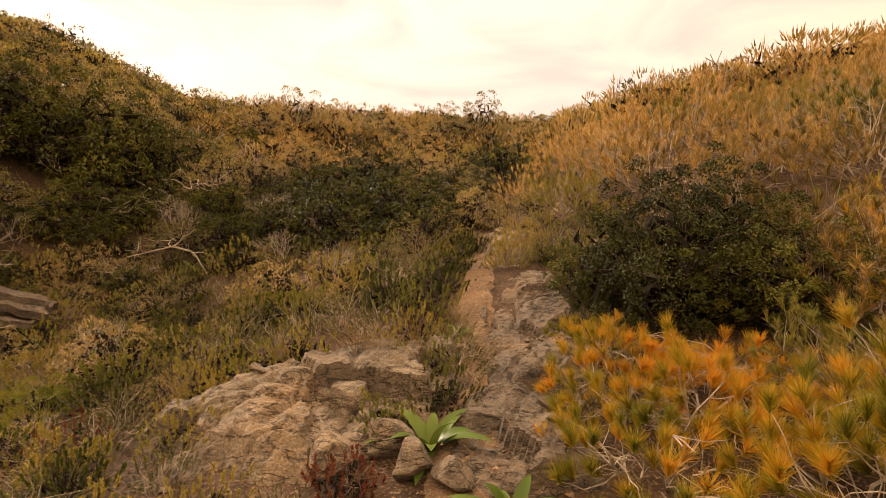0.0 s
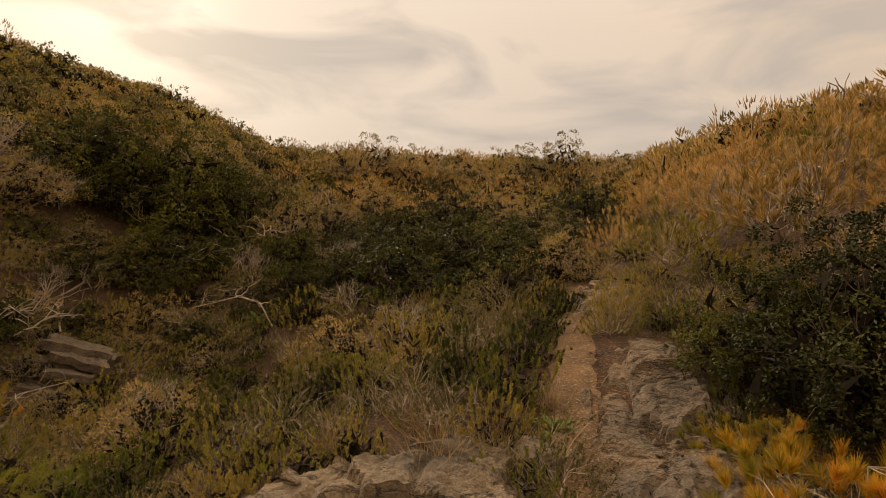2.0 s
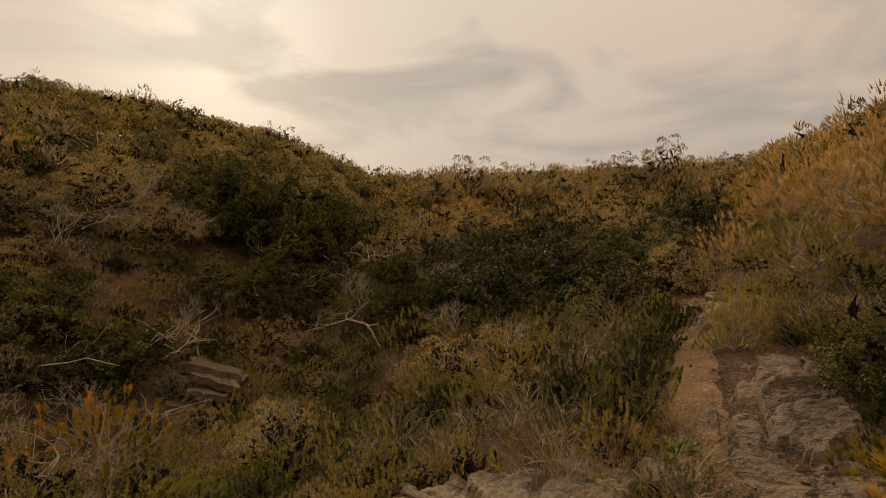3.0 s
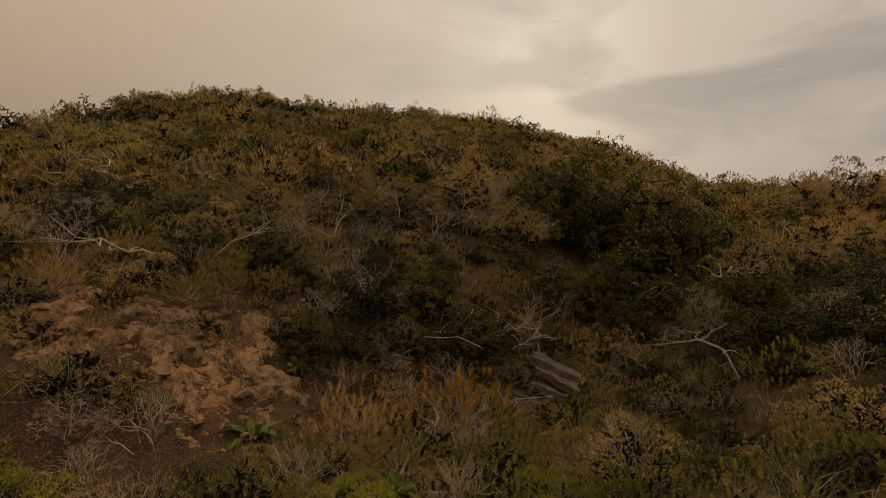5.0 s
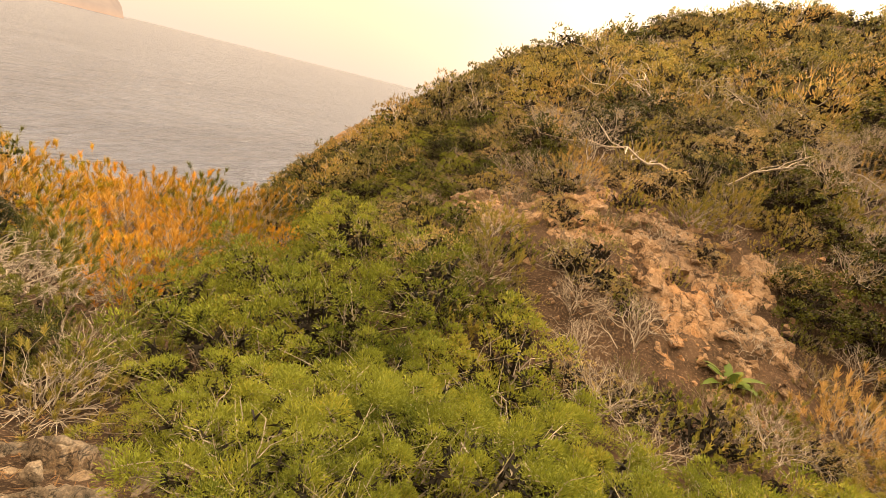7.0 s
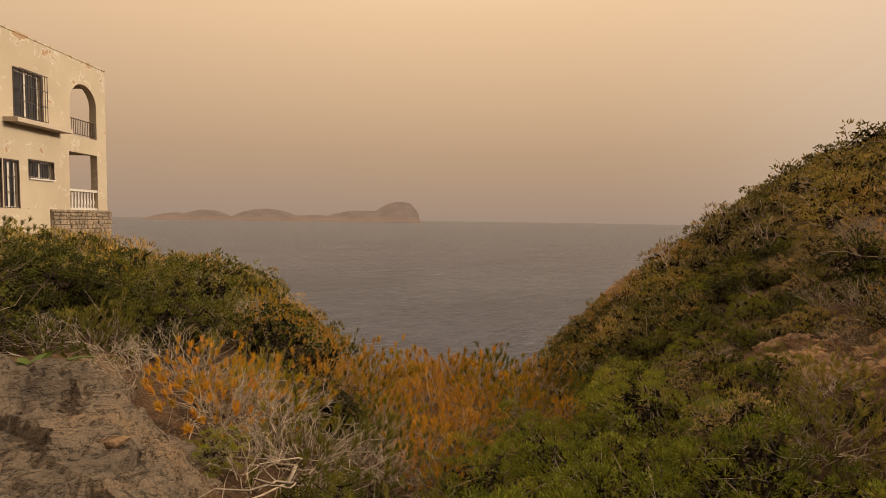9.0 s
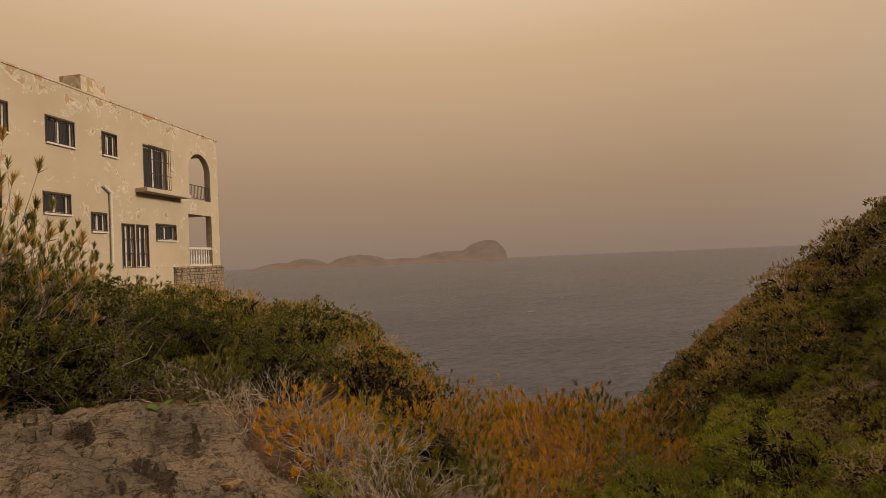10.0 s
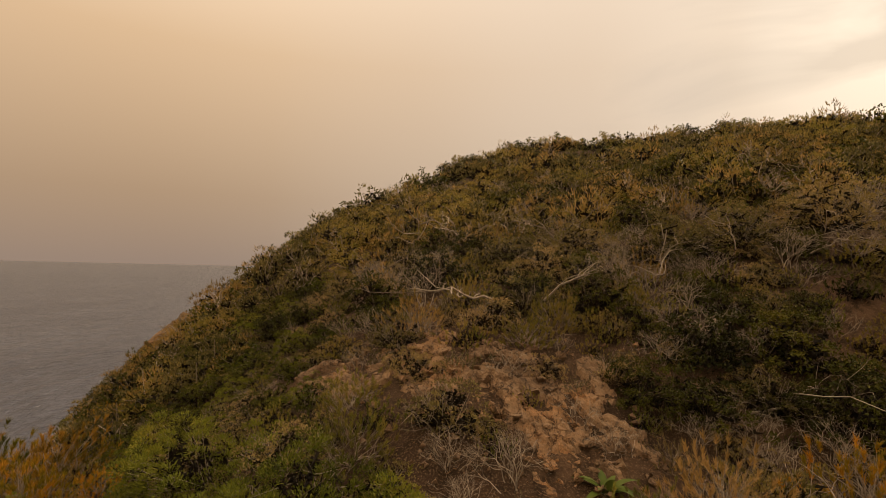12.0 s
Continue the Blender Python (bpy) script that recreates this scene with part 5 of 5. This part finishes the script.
put_all([twig_pine[0], mid_scrub[1], mid_pine[5]], [(-7.0, 4.9, 1.1, 1.2), (-4.7, 2.5, 0.8), (-5.9, 3.4, 0.7)], 0.6)
# the dark thicket on the slope beside the bare rock
put_all([mid_mas[0], mid_scrub[1], mid_mas[2]], [(-8.3, 3.7, 0.85), (-8.5, 4.7, 0.95), (-8.3, 5.7, 1.0), (-8.7, 6.6, 0.9), (-7.6, 3.9, 0.55), (-9.2, 4.2, 1.0), (-9.2, 5.4, 1.0)], 0.55)
put_all(mid_dead, [(-7.5, 4.3, 0.9), (-7.9, 5.2, 0.9)], 0.3)
put_all(big_mas, [(-6.3, 13.6, 0.65, 0.6), (-7.2, 12.6, 0.6, 0.6), (-5.3, 13.9, 0.6, 0.6)], 0.9)
put_all([twig_pine[1]], [(-3.15, -2.35, 0.7), (-3.7, -2.8, 0.8)], 0.5)
put_all(twig_pine, [(-2.9, -4.7, 0.95), (-3.5, -4.1, 1.1), (-3.7, -5.2, 1.05), (-4.4, -4.5, 1.0), (-3.0, -5.6, 0.8)], 0.6)
put_all([hero_mas[1], mid_pine[5], hero_mas[0]], [(-4.6, -5.6, 0.6), (-2.2, -6.6, 0.9), (-3.0, -7.0, 0.9), (-2.0, -7.8, 0.9), (-3.9, -6.3, 0.7)], 0.6)
put_all([hero_jun[1], mid_mas[0]], [(-0.38, -2.75, 0.72), (-0.15, -5.9, 0.45), (-2.6, -4.0, 0.4)], 0.5)
put_all(mid_dead, [(-2.3, -5.2, 0.9), (-2.9, -6.2, 1.0), (-3.3, -4.4, 1.1), (-2.8, -3.7, 0.8), (-4.4, -3.9, 0.9), (-5.7, 2.2, 0.8), (-4.9, 3.6, 0.9)], 0.3)
put_all([mid_heath[0], mid_scrub[0], mid_heath[1], mid_scrub[1], grey_shrub[0]], [(*polar(b_, r_), s_) for b_, r_, s_ in (
    (44, 9.1, 0.8), (50, 9.3, 0.6), (53, 10.1, 0.8), (41, 10.3, 0.6), (56, 9.5, 0.9), (38, 9.5, 0.8), (47, 8.4, 0.6), (60, 10.0, 0.9), (63, 9.0, 0.6), (35, 10.8, 1.1), (51, 11.1, 0.8),
    (44, 11.1, 0.6), (58, 10.9, 0.9), (55, 8.4, 0.5), (49, 8.0, 0.8), (41, 8.8, 0.6), (62, 10.9, 0.6))], 0.35)
# low growth in the cracks of the bare rock
put_all([mid_heath[0], grey_shrub[0], small_dead[0], mid_scrub[2], grey_shrub[1], small_dead[0]], [(*polar(b_, r_), s_) for b_, r_, s_ in (
    (73, 7.4, 0.6), (76, 8.3, 0.8), (79, 6.9, 1.2), (82, 7.8, 0.45), (84, 8.9, 0.9), (86, 7.5, 1.3), (89, 8.4, 0.6), (91, 7.6, 0.8), (94, 8.9, 1.2), (96, 8.0, 0.5), (98, 9.2, 0.9),
    (101, 8.7, 1.2), (77, 9.3, 0.8), (70, 6.9, 0.9), (75, 6.6, 1.3), (81, 9.6, 0.7), (88, 9.7, 1.0), (93, 9.9, 1.4), (84, 7.0, 0.5), (87, 7.9, 0.45), (92, 7.1, 0.7), (95, 7.6, 0.55), (99, 8.5, 0.6), (103, 8.3, 0.7), (90, 8.3, 0.9), (79, 7.6, 0.5), (106, 9.0, 0.6), (97, 8.9, 0.8))], 0.25)
# mixed low growth on the foot of the hill
rng_f = random.Random(21)
for k in range(46):
    b_, r_ = 37 + (k * 7.3) % 33 + rng_f.uniform(-1, 1), 10.4 + (k * 0.83) % 3.2
    kinds_, size_ = ((mid_mas, 0.62), (mid_heath, 1.2), (mid_scrub, 0.65), (mid_dead, 0.95), (mid_heath, 1.0), (mid_scrub, 0.75))[k % 6]
    x_, y_ = polar(b_, r_)
    if not on_rock(x_, y_, 0.1):
        plantit(rng_f.choice(kinds_), x_, y_, size_ * rng_f.uniform(0.8, 1.2), 0.35)
# the dark twiggy thicket beside the bare rock
put_all([mid_dead[0], mid_mas[1], mid_dead[1]], [(*polar(b_, r_), s_) for b_, r_, s_ in (
    (57, 8.2, 0.8), (60, 8.8, 0.55), (63, 8.0, 0.9), (66, 9.2, 0.9), (60, 7.3, 0.45), (66, 8.2, 0.8), (62, 9.7, 0.9), (54, 9.0, 0.4), (68, 7.6, 0.7), (70, 9.6, 0.9), (64, 10.4, 0.7), (71, 8.7, 0.9))], 0.35)
# taller bushes that stand against the sky
put_all(big_scrub, [(*polar(b_, r_), s_, t_) for b_, r_, s_, t_ in ((1.6, 24.0, 1.5, 1.2), (4.6, 25.2, 1.3, 1.1), (21.5, 24.0, 1.5, 1.15), (17.6, 24.6, 1.4, 1.0), (36.5, 18.4, 1.15, 1.15), (33.4, 18.0, 1.05, 1.05),
                                                      (40.0, 19.5, 1.1, 1.1), (25.0, 24.0, 1.1, 1.0), (-4.5, 24.0, 1.0, 1.0), (11.5, 25.5, 1.0, 1.0))], 1.2)
put_all([mid_scrub[0], mid_pine[1], mid_scrub[1], mid_mas[2]], [(*polar(b_, r_), s_) for b_, r_, s_ in (
    (22, 24, 1.5), (19, 25, 1.4), (25, 24, 1.3), (3, 26, 1.6), (0, 25, 1.5), (5.5, 27, 1.4), (34, 17.5, 1.5), (37, 18.5, 1.6), (40, 19, 1.6), (43, 20, 1.6), (31.5, 17, 1.1), (13, 26, 1.2), (-3, 25, 1.2))], 0.8)
# orange pines in the mouth of the gully
put_all([mid_pine[0], mid_pine[3]], [(*polar(b_, r_), s_) for b_, r_, s_ in ((147, 9.2, 1.12), (142, 9.8, 1.15), (137, 10.2, 1.2), (132, 10.4, 1.15), (127, 10.2, 1.05), (144, 8.2, 0.95), (138, 8.6, 0.95),
                                                               (132, 9.0, 1.1), (149, 8.0, 1.1), (140, 11.0, 1.2), (134, 11.3, 1.2), (128, 8.8, 0.9))], 0.7)
# pines by the house path
put_all([wide_mas[0], round_pine[0], round_pine[0], round_pine[1]], [(-0.45, -6.5, 1.0, 1.0), (0.15, -6.3, 1.15, 1.25), (-1.0, -6.7, 0.8, 0.75), (0.75, -7.2, 1.3, 1.15), (-0.9, -7.2, 0.95, 0.92), (0.05, -6.9, 1.2, 1.3), (-0.5, -8.2, 1.05, 1.05), (0.5, -6.0, 0.85, 0.8), (0.4, -8.6, 1.0, 1.05), (1.0, -6.7, 1.0, 1.1), (1.3, -7.6, 1.0, 1.1),
                                                                    (-0.2, -9.6, 1.0, 1.0), (-1.6, -8.0, 0.85, 0.85), (-1.1, -9.2, 1.0, 0.95)], 0.8)
put_all([round_pine[1], round_pine[0]], [(0.3, -6.6, 1.4, 1.15), (-0.25, -6.7, 1.15, 1.15), (0.65, -6.3, 1.3, 1.1)], 0.8)
put_all(mid_dead, [(-1.7, -6.5, 0.8)], 0.3)


def free(x, y, r):
    if on_rock(x, y, r * 0.12) or path_near(x, y) > 0.12:
        return False
    if any((x - px) ** 2 + (y - py) ** 2 < (0.75 + r * 0.8) ** 2 for px, py in PATH_CLEAR):
        return False
    return all((x - px) ** 2 + (y - py) ** 2 > (0.62 * (r + pr)) ** 2 for px, py, pr in PLACED)


def choose(table):
    pick = random.random() * sum(wt for wt, *_ in table)
    for wt, kinds, size in table:
        pick -= wt
        if pick <= 0:
            return random.choice(kinds), random.uniform(*size)
    return random.choice(table[-1][1]), 1.0


ORANGE, RUST, GREEN = [mid_pine[0], mid_pine[3]], [mid_pine[1], mid_pine[4]], [mid_pine[2], mid_pine[5]]
MIX = {
    "right": [(0.5, [mid_pine[3]], (1.0, 1.4)), (6.5, RUST, (1.1, 1.6)), (1.5, GREEN, (1.0, 1.4)), (0.3, mid_dead, (0.9, 1.3))],
    "front": [(6, mid_mas, (0.8, 1.25)), (2, mid_heath, (0.9, 1.5)), (3, mid_scrub, (0.8, 1.2)), (0.75, mid_dead, (0.8, 1.2)), (1, RUST, (0.8, 1.1))],
    "gully": [(3, mid_heath, (0.9, 1.4)), (2.5, mid_scrub, (0.6, 0.95)), (0.8, mid_dead, (0.7, 1.0)), (0.8, GREEN, (0.5, 0.7)), (0.5, grey_shrub, (0.9, 1.3))],
    "slope": [(4.5, mid_scrub, (0.7, 1.15)), (2.2, mid_dead, (0.9, 1.3)), (1.8, mid_mas, (0.6, 1.0)), (1.2, RUST, (0.6, 0.9)), (2.4, GREEN, (0.6, 0.9))],
    "burnt": [(6, ORANGE, (0.8, 1.1)), (0.5, mid_dead, (0.8, 1.0))],
    "mouth": [(3, mid_jun, (0.9, 1.2)), (2, mid_mas, (0.8, 1.1)), (2, mid_scrub, (0.7, 1.0)), (0.3, mid_dead, (0.8, 1.0))],
    "house": [(4, mid_mas, (0.8, 1.1)), (1, mid_dead, (0.9, 1.2)), (2, GREEN, (0.8, 1.1)), (1.5, mid_scrub, (0.8, 1.1)), (0.8, ORANGE, (0.7, 1.0))],
}


def region(bearing, r):
    if bearing < -9:
        return "right"
    if bearing < 24:
        return "front" if r > 8.5 else "gully"
    if bearing < 62:
        return "gully" if r < 10.5 else "front" if r < 14 and bearing < 50 else "slope"
    if bearing < 104:
        return "slope" if r > 6 else "gully"
    if bearing < 152 and r > 6.0 and bearing > 122:
        return "burnt"
    if bearing < 150:
        return "mouth"
    return "house"


random.seed(12)
tries = 0
NEAR_END = 16.5
while tries < 9000:
    tries += 1
    bearing, r = random.uniform(-48, 186), 3.0 + (NEAR_END - 3.0) * random.random() ** 0.75
    x, y = polar(bearing, r)
    if bearing > 124 and bearing < 150 and r > 11.5 or bearing >= 150 and bearing < 158 and r > 15:
        continue
    if bearing < -9 and r < 6.8:
        continue
    where = region(bearing, r)
    kind, size = choose(MIX[where])
    if r < 5.5 and bearing > 20:
        if kind in mid_scrub:
            kind = random.choice(hero_heath)
        elif kind in mid_mas:
            kind, size = random.choice(hero_mas), size * 0.6
        elif kind in mid_jun or kind in GREEN:
            kind = random.choice(hero_jun)
    size *= 0.5 if 103 < bearing < 130 and r > 7 else 1.0
    rad = (0.42 if kind in mid_heath or kind in hero_heath else 0.5 if kind in mid_dead else 0.72) * size
    if free(x, y, rad):
        plantit(kind, x, y, size, rad / size, tall=random.uniform(0.85, 1.2))

# small growth that fills the gaps
FILL = [(3, mid_heath, (0.5, 0.9)), (0.35, small_dead, (0.8, 1.3)), (0.3, straw, (0.7, 1.2)), (2, mid_scrub, (0.3, 0.5)), (0.8, grey_shrub, (0.5, 0.9))]
tries = 0
while tries < 2900:
    tries += 1
    bearing, r = random.uniform(-14, 128), 3.0 + 13.5 * random.random() ** 0.7
    x, y = polar(bearing, r)
    kind, size = choose(FILL)
    rad = 0.3 * size
    if free(x, y, rad):
        plantit(kind, x, y, size, rad / size, tall=random.uniform(0.85, 1.2))

for k, (x_, y_, turn_, size_) in enumerate(((-5.6, 9.2, 200, 1.3), (-6.9, 8.9, 160, 1.0), (-7.6, 5.6, 30, 0.9), (-5.7, 3.3, 120, 1.2), (-8.4, 4.4, 80, 1.1), (-3.0, -4.2, 60, 1.1), (2.6, 1.2, 150, 1.0), (1.7, 1.1, 20, 0.9), (-9.4, 7.2, 10, 1.3))):
    br = fallen_branch(400 + k, size_, 0.022 * size_, "bleached dead branch lying in the scrub")
    br.matrix_basis = pose(x_, y_, height(x_, y_) - 0.06, 0, 0, turn_)


rng_b = random.Random(33)
for k in range(22):
    b_, r_ = 33 + k * 3.1 + rng_b.uniform(-1.5, 1.5), rng_b.uniform(8.6, 17)
    x_, y_ = polar(b_, r_)
    size_ = rng_b.uniform(0.8, 1.5)
    br = fallen_branch(430 + k, size_, 0.02 * size_, "bleached dead branch caught in the scrub")
    br.matrix_basis = pose(x_, y_, height(x_, y_) + rng_b.uniform(0.05, 0.35), rng_b.uniform(-15, 15), rng_b.uniform(-25, 10), rng_b.uniform(0, 360))


def litter():
    """Dead needles, twigs and dry stalks strewn over the soil."""
    rng = np.random.default_rng(8)
    n = 26000
    b, r = rng.uniform(-40, 190, n), 1.2 + 11 * rng.random(n) ** 0.8
    x, y = SADDLE[0] - r * np.sin(np.radians(b)), SADDLE[1] + r * np.cos(np.radians(b))
    z = np.array([height(px, py) for px, py in zip(x, y)]) + 0.012
    p = np.stack([x, y, z], 1)
    a = rng.random(n) * 6.283
    way = unit(np.stack([np.cos(a), np.sin(a), rng.normal(size=n) * 0.25 + 0.15], 1))
    ln = rng.uniform(0.03, 0.11, (n, 1)) * (0.7 + 0.05 * r[:, None])
    side = unit(np.cross(way, (0, 0, 1.0))) * rng.uniform(0.002, 0.007, (n, 1)) * (0.7 + 0.08 * r[:, None])
    v = np.stack([p - side, p + side, p + way * ln], 1).reshape(-1, 3)
    ob = new("litter", tri_mesh("litter", v, np.arange(len(v)).reshape(-1, 3), M_LITTER))
    tagged(ob, "dead needles and dry twigs on the soil", "litter", kind="stuff")


litter()

# ---- scrub on the farther slopes, past counting ----
def far_bush(rng, count, n, length, width, twigs, stand, gap):
    """A rounded bush for the far slopes: leafy heads over an inside coloured near-black for shade."""
    p, d = crown_points(count * 3, 0.9, 0.72, rng, 0.9, lump=0.35)
    p, d = spaced(p, unit(d + (0, 0, 0.6)), gap)
    p, d = p[:count], d[:count]
    f = puffs(p - d * gap * 0.35, d, n, gap * 0.62, length, width, rng, stand, True)
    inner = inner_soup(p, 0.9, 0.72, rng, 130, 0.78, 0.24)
    q, _ = crown_points(twigs, 0.98, 0.84, rng)
    return f, tubes(bent(q * 0.3, q, 4, 0.16, rng), 0.013, 0.005, rng), inner


def far_scrub():
    rng = np.random.default_rng(77)
    tiers = ((36, 28, 0.80, 0.31), (22, 16, 1.2, 0.40))
    kinds = {"scrub": (M_SCRUB, [[far_bush(rng, c, n, 0.105 * k, 0.055 * k, 14, 0.5, g) for _ in range(4)] for c, n, k, g in tiers], "olive and rust maquis scrub on the far slope"),
             "dark": (M_MASTIC, [[far_bush(rng, c, n, 0.10 * k, 0.06 * k, 5, 0.25, g) for _ in range(3)] for c, n, k, g in tiers], "dark evergreen scrub on the far slope"),
             "rust": (M_PINE_RUST, [[far_bush(rng, c, n, 0.14 * k, 0.035 * k, 14, 0.85, g) for _ in range(4)] for c, n, k, g in tiers], "rust-brown low pines on the far slope"),
             "green": (M_PINE_GREEN, [[far_bush(rng, c, n, 0.105 * k, 0.05 * k, 8, 0.5, g) for _ in range(3)] for c, n, k, g in tiers], "green low pines on the far slope")}
    inner_soups = []
    bare = [fork_soup(200 + k, 0.9, 0.8, 5, 2, 0.03) for k in range(3)]
    leaf_soups, wood_soups = {k: [] for k in kinds}, []

    def spread(count, b0, b1, r0, r1, weights, s0, s1, keep=lambda b, r: True):
        made, spots, guard = 0, {}, 0
        while made < count and guard < count * 14:
            guard += 1
            b = rng.uniform(b0, b1)
            r = math.sqrt(rng.uniform(r0 * r0, r1 * r1))
            if not keep(b, r):
                continue
            x, y = polar(b, r)
            if on_rock(x, y, 0.2):
                continue
            size = rng.uniform(s0, s1) * (1 + (r - r0) * 0.006)
            gap = (0.85 if r < 34 else 1.15) * size
            cell = (math.floor(x / gap), math.floor(y / gap))
            if spots.get(cell, 0) >= 1:
                continue
            spots[cell] = spots.get(cell, 0) + 1
            made += 1
            z = height(x, y) - 0.06
            clump = noise.noise(Vector((x * 0.13, y * 0.13, 3.0)))
            wts = np.array(weights, float)
            wts[1] *= 1 + 2.2 * max(0, clump)
            wts[0] *= 1 + 1.5 * max(0, -clump)
            pick = rng.choice(5, p=wts / wts.sum())
            a = rng.random() * 6.283
            m = np.array([[math.cos(a), -math.sin(a), 0], [math.sin(a), math.cos(a), 0], [0, 0, rng.uniform(0.8, 1.25)]]) * size
            if pick == 4:
                v, f = bare[int(rng.integers(3))]
                wood_soups.append((v @ m.T + (x, y, z), f))
                continue
            name = ("scrub", "dark", "rust", "green")[pick]
            stock = kinds[name][1][0 if r < 36 else 1]
            (v, f), s, inner = stock[int(rng.integers(len(stock)))]
            leaf_soups[name].append((v @ m.T + (x, y, z), f))
            inner_soups.append((inner[0] @ m.T + (x, y, z), inner[1]))
            if r < 34:
                wood_soups.append((s[0] @ m.T + (x, y, z), s[1]))

    spread(760, 28, 118, 16.2, 34, (4, 1.0, 1.2, 2.8, 1.9), 0.6, 1.4)
    spread(850, 34, 112, 33, 82, (4, 1.0, 1.3, 3.0, 1.3), 0.9, 1.9, lambda b, r: not (b > 100 and r > 48))
    spread(330, -8, 32, 16.2, 44, (2, 1.4, 4.5, 0.7, 0.9), 0.9, 1.35)
    spread(260, -46, -8, 16.2, 36, (1, 0.4, 6, 1, 0.8), 1.2, 1.8)
    spread(120, 112, 126, 11.5, 26, (3, 1.5, 1.5, 1.5, 1.4), 0.6, 0.9)
    spread(170, 152, 172, 14, 27, (2, 3.5, 2.0, 1.5, 0.5), 0.8, 1.2)
    spread(110, 172, 192, 11, 24, (2, 3, 1.5, 2, 0.5), 0.8, 1.2)
    for name, (mat, _, label) in kinds.items():
        ob = new("far_scrub", tri_mesh("far_scrub_" + name, *join_soup(leaf_soups[name]), mat))
        tagged(ob, label, "scrub", kind="stuff")
    ob = new("far_inner_spray", tri_mesh("far_inner_spray", *join_soup(inner_soups), M_SHADED_SPRAY))
    tagged(ob, "dead spray inside the far scrub, coloured near-black for the shade there", "scrub", kind="stuff")
    ob = new("far_twigs", tri_mesh("far_twigs", *join_soup(wood_soups), M_DEAD))
    tagged(ob, "bare grey branches among the far scrub", "twigs", kind="stuff")


far_scrub()

crest = [small_pine(300 + k, 2.0, 1.25, 80, 16, 0.12, 0.06, "small bushy pine on the crest of the hill", (M_PINE_GREEN, M_MASTIC)[k % 2]) for k in range(3)]
rng_c = random.Random(9)
for k in range(60):
    b_ = 43 + k * 0.95 + rng_c.uniform(-0.6, 0.6)
    r_ = 68 + rng_c.uniform(-7, 8) - (6 if b_ > 88 else 0) - max(0, b_ - 92) * 1.6
    x_, y_ = polar(b_, r_)
    stand(crest[k % 3], x_, y_, rng_c.uniform(0.7, 1.15), first=k < 3)
for ob_ in STOCK:
    if ob_.name not in USED:
        for c_ in list(ob_.children):
            bpy.data.objects.remove(c_)
        bpy.data.objects.remove(ob_)
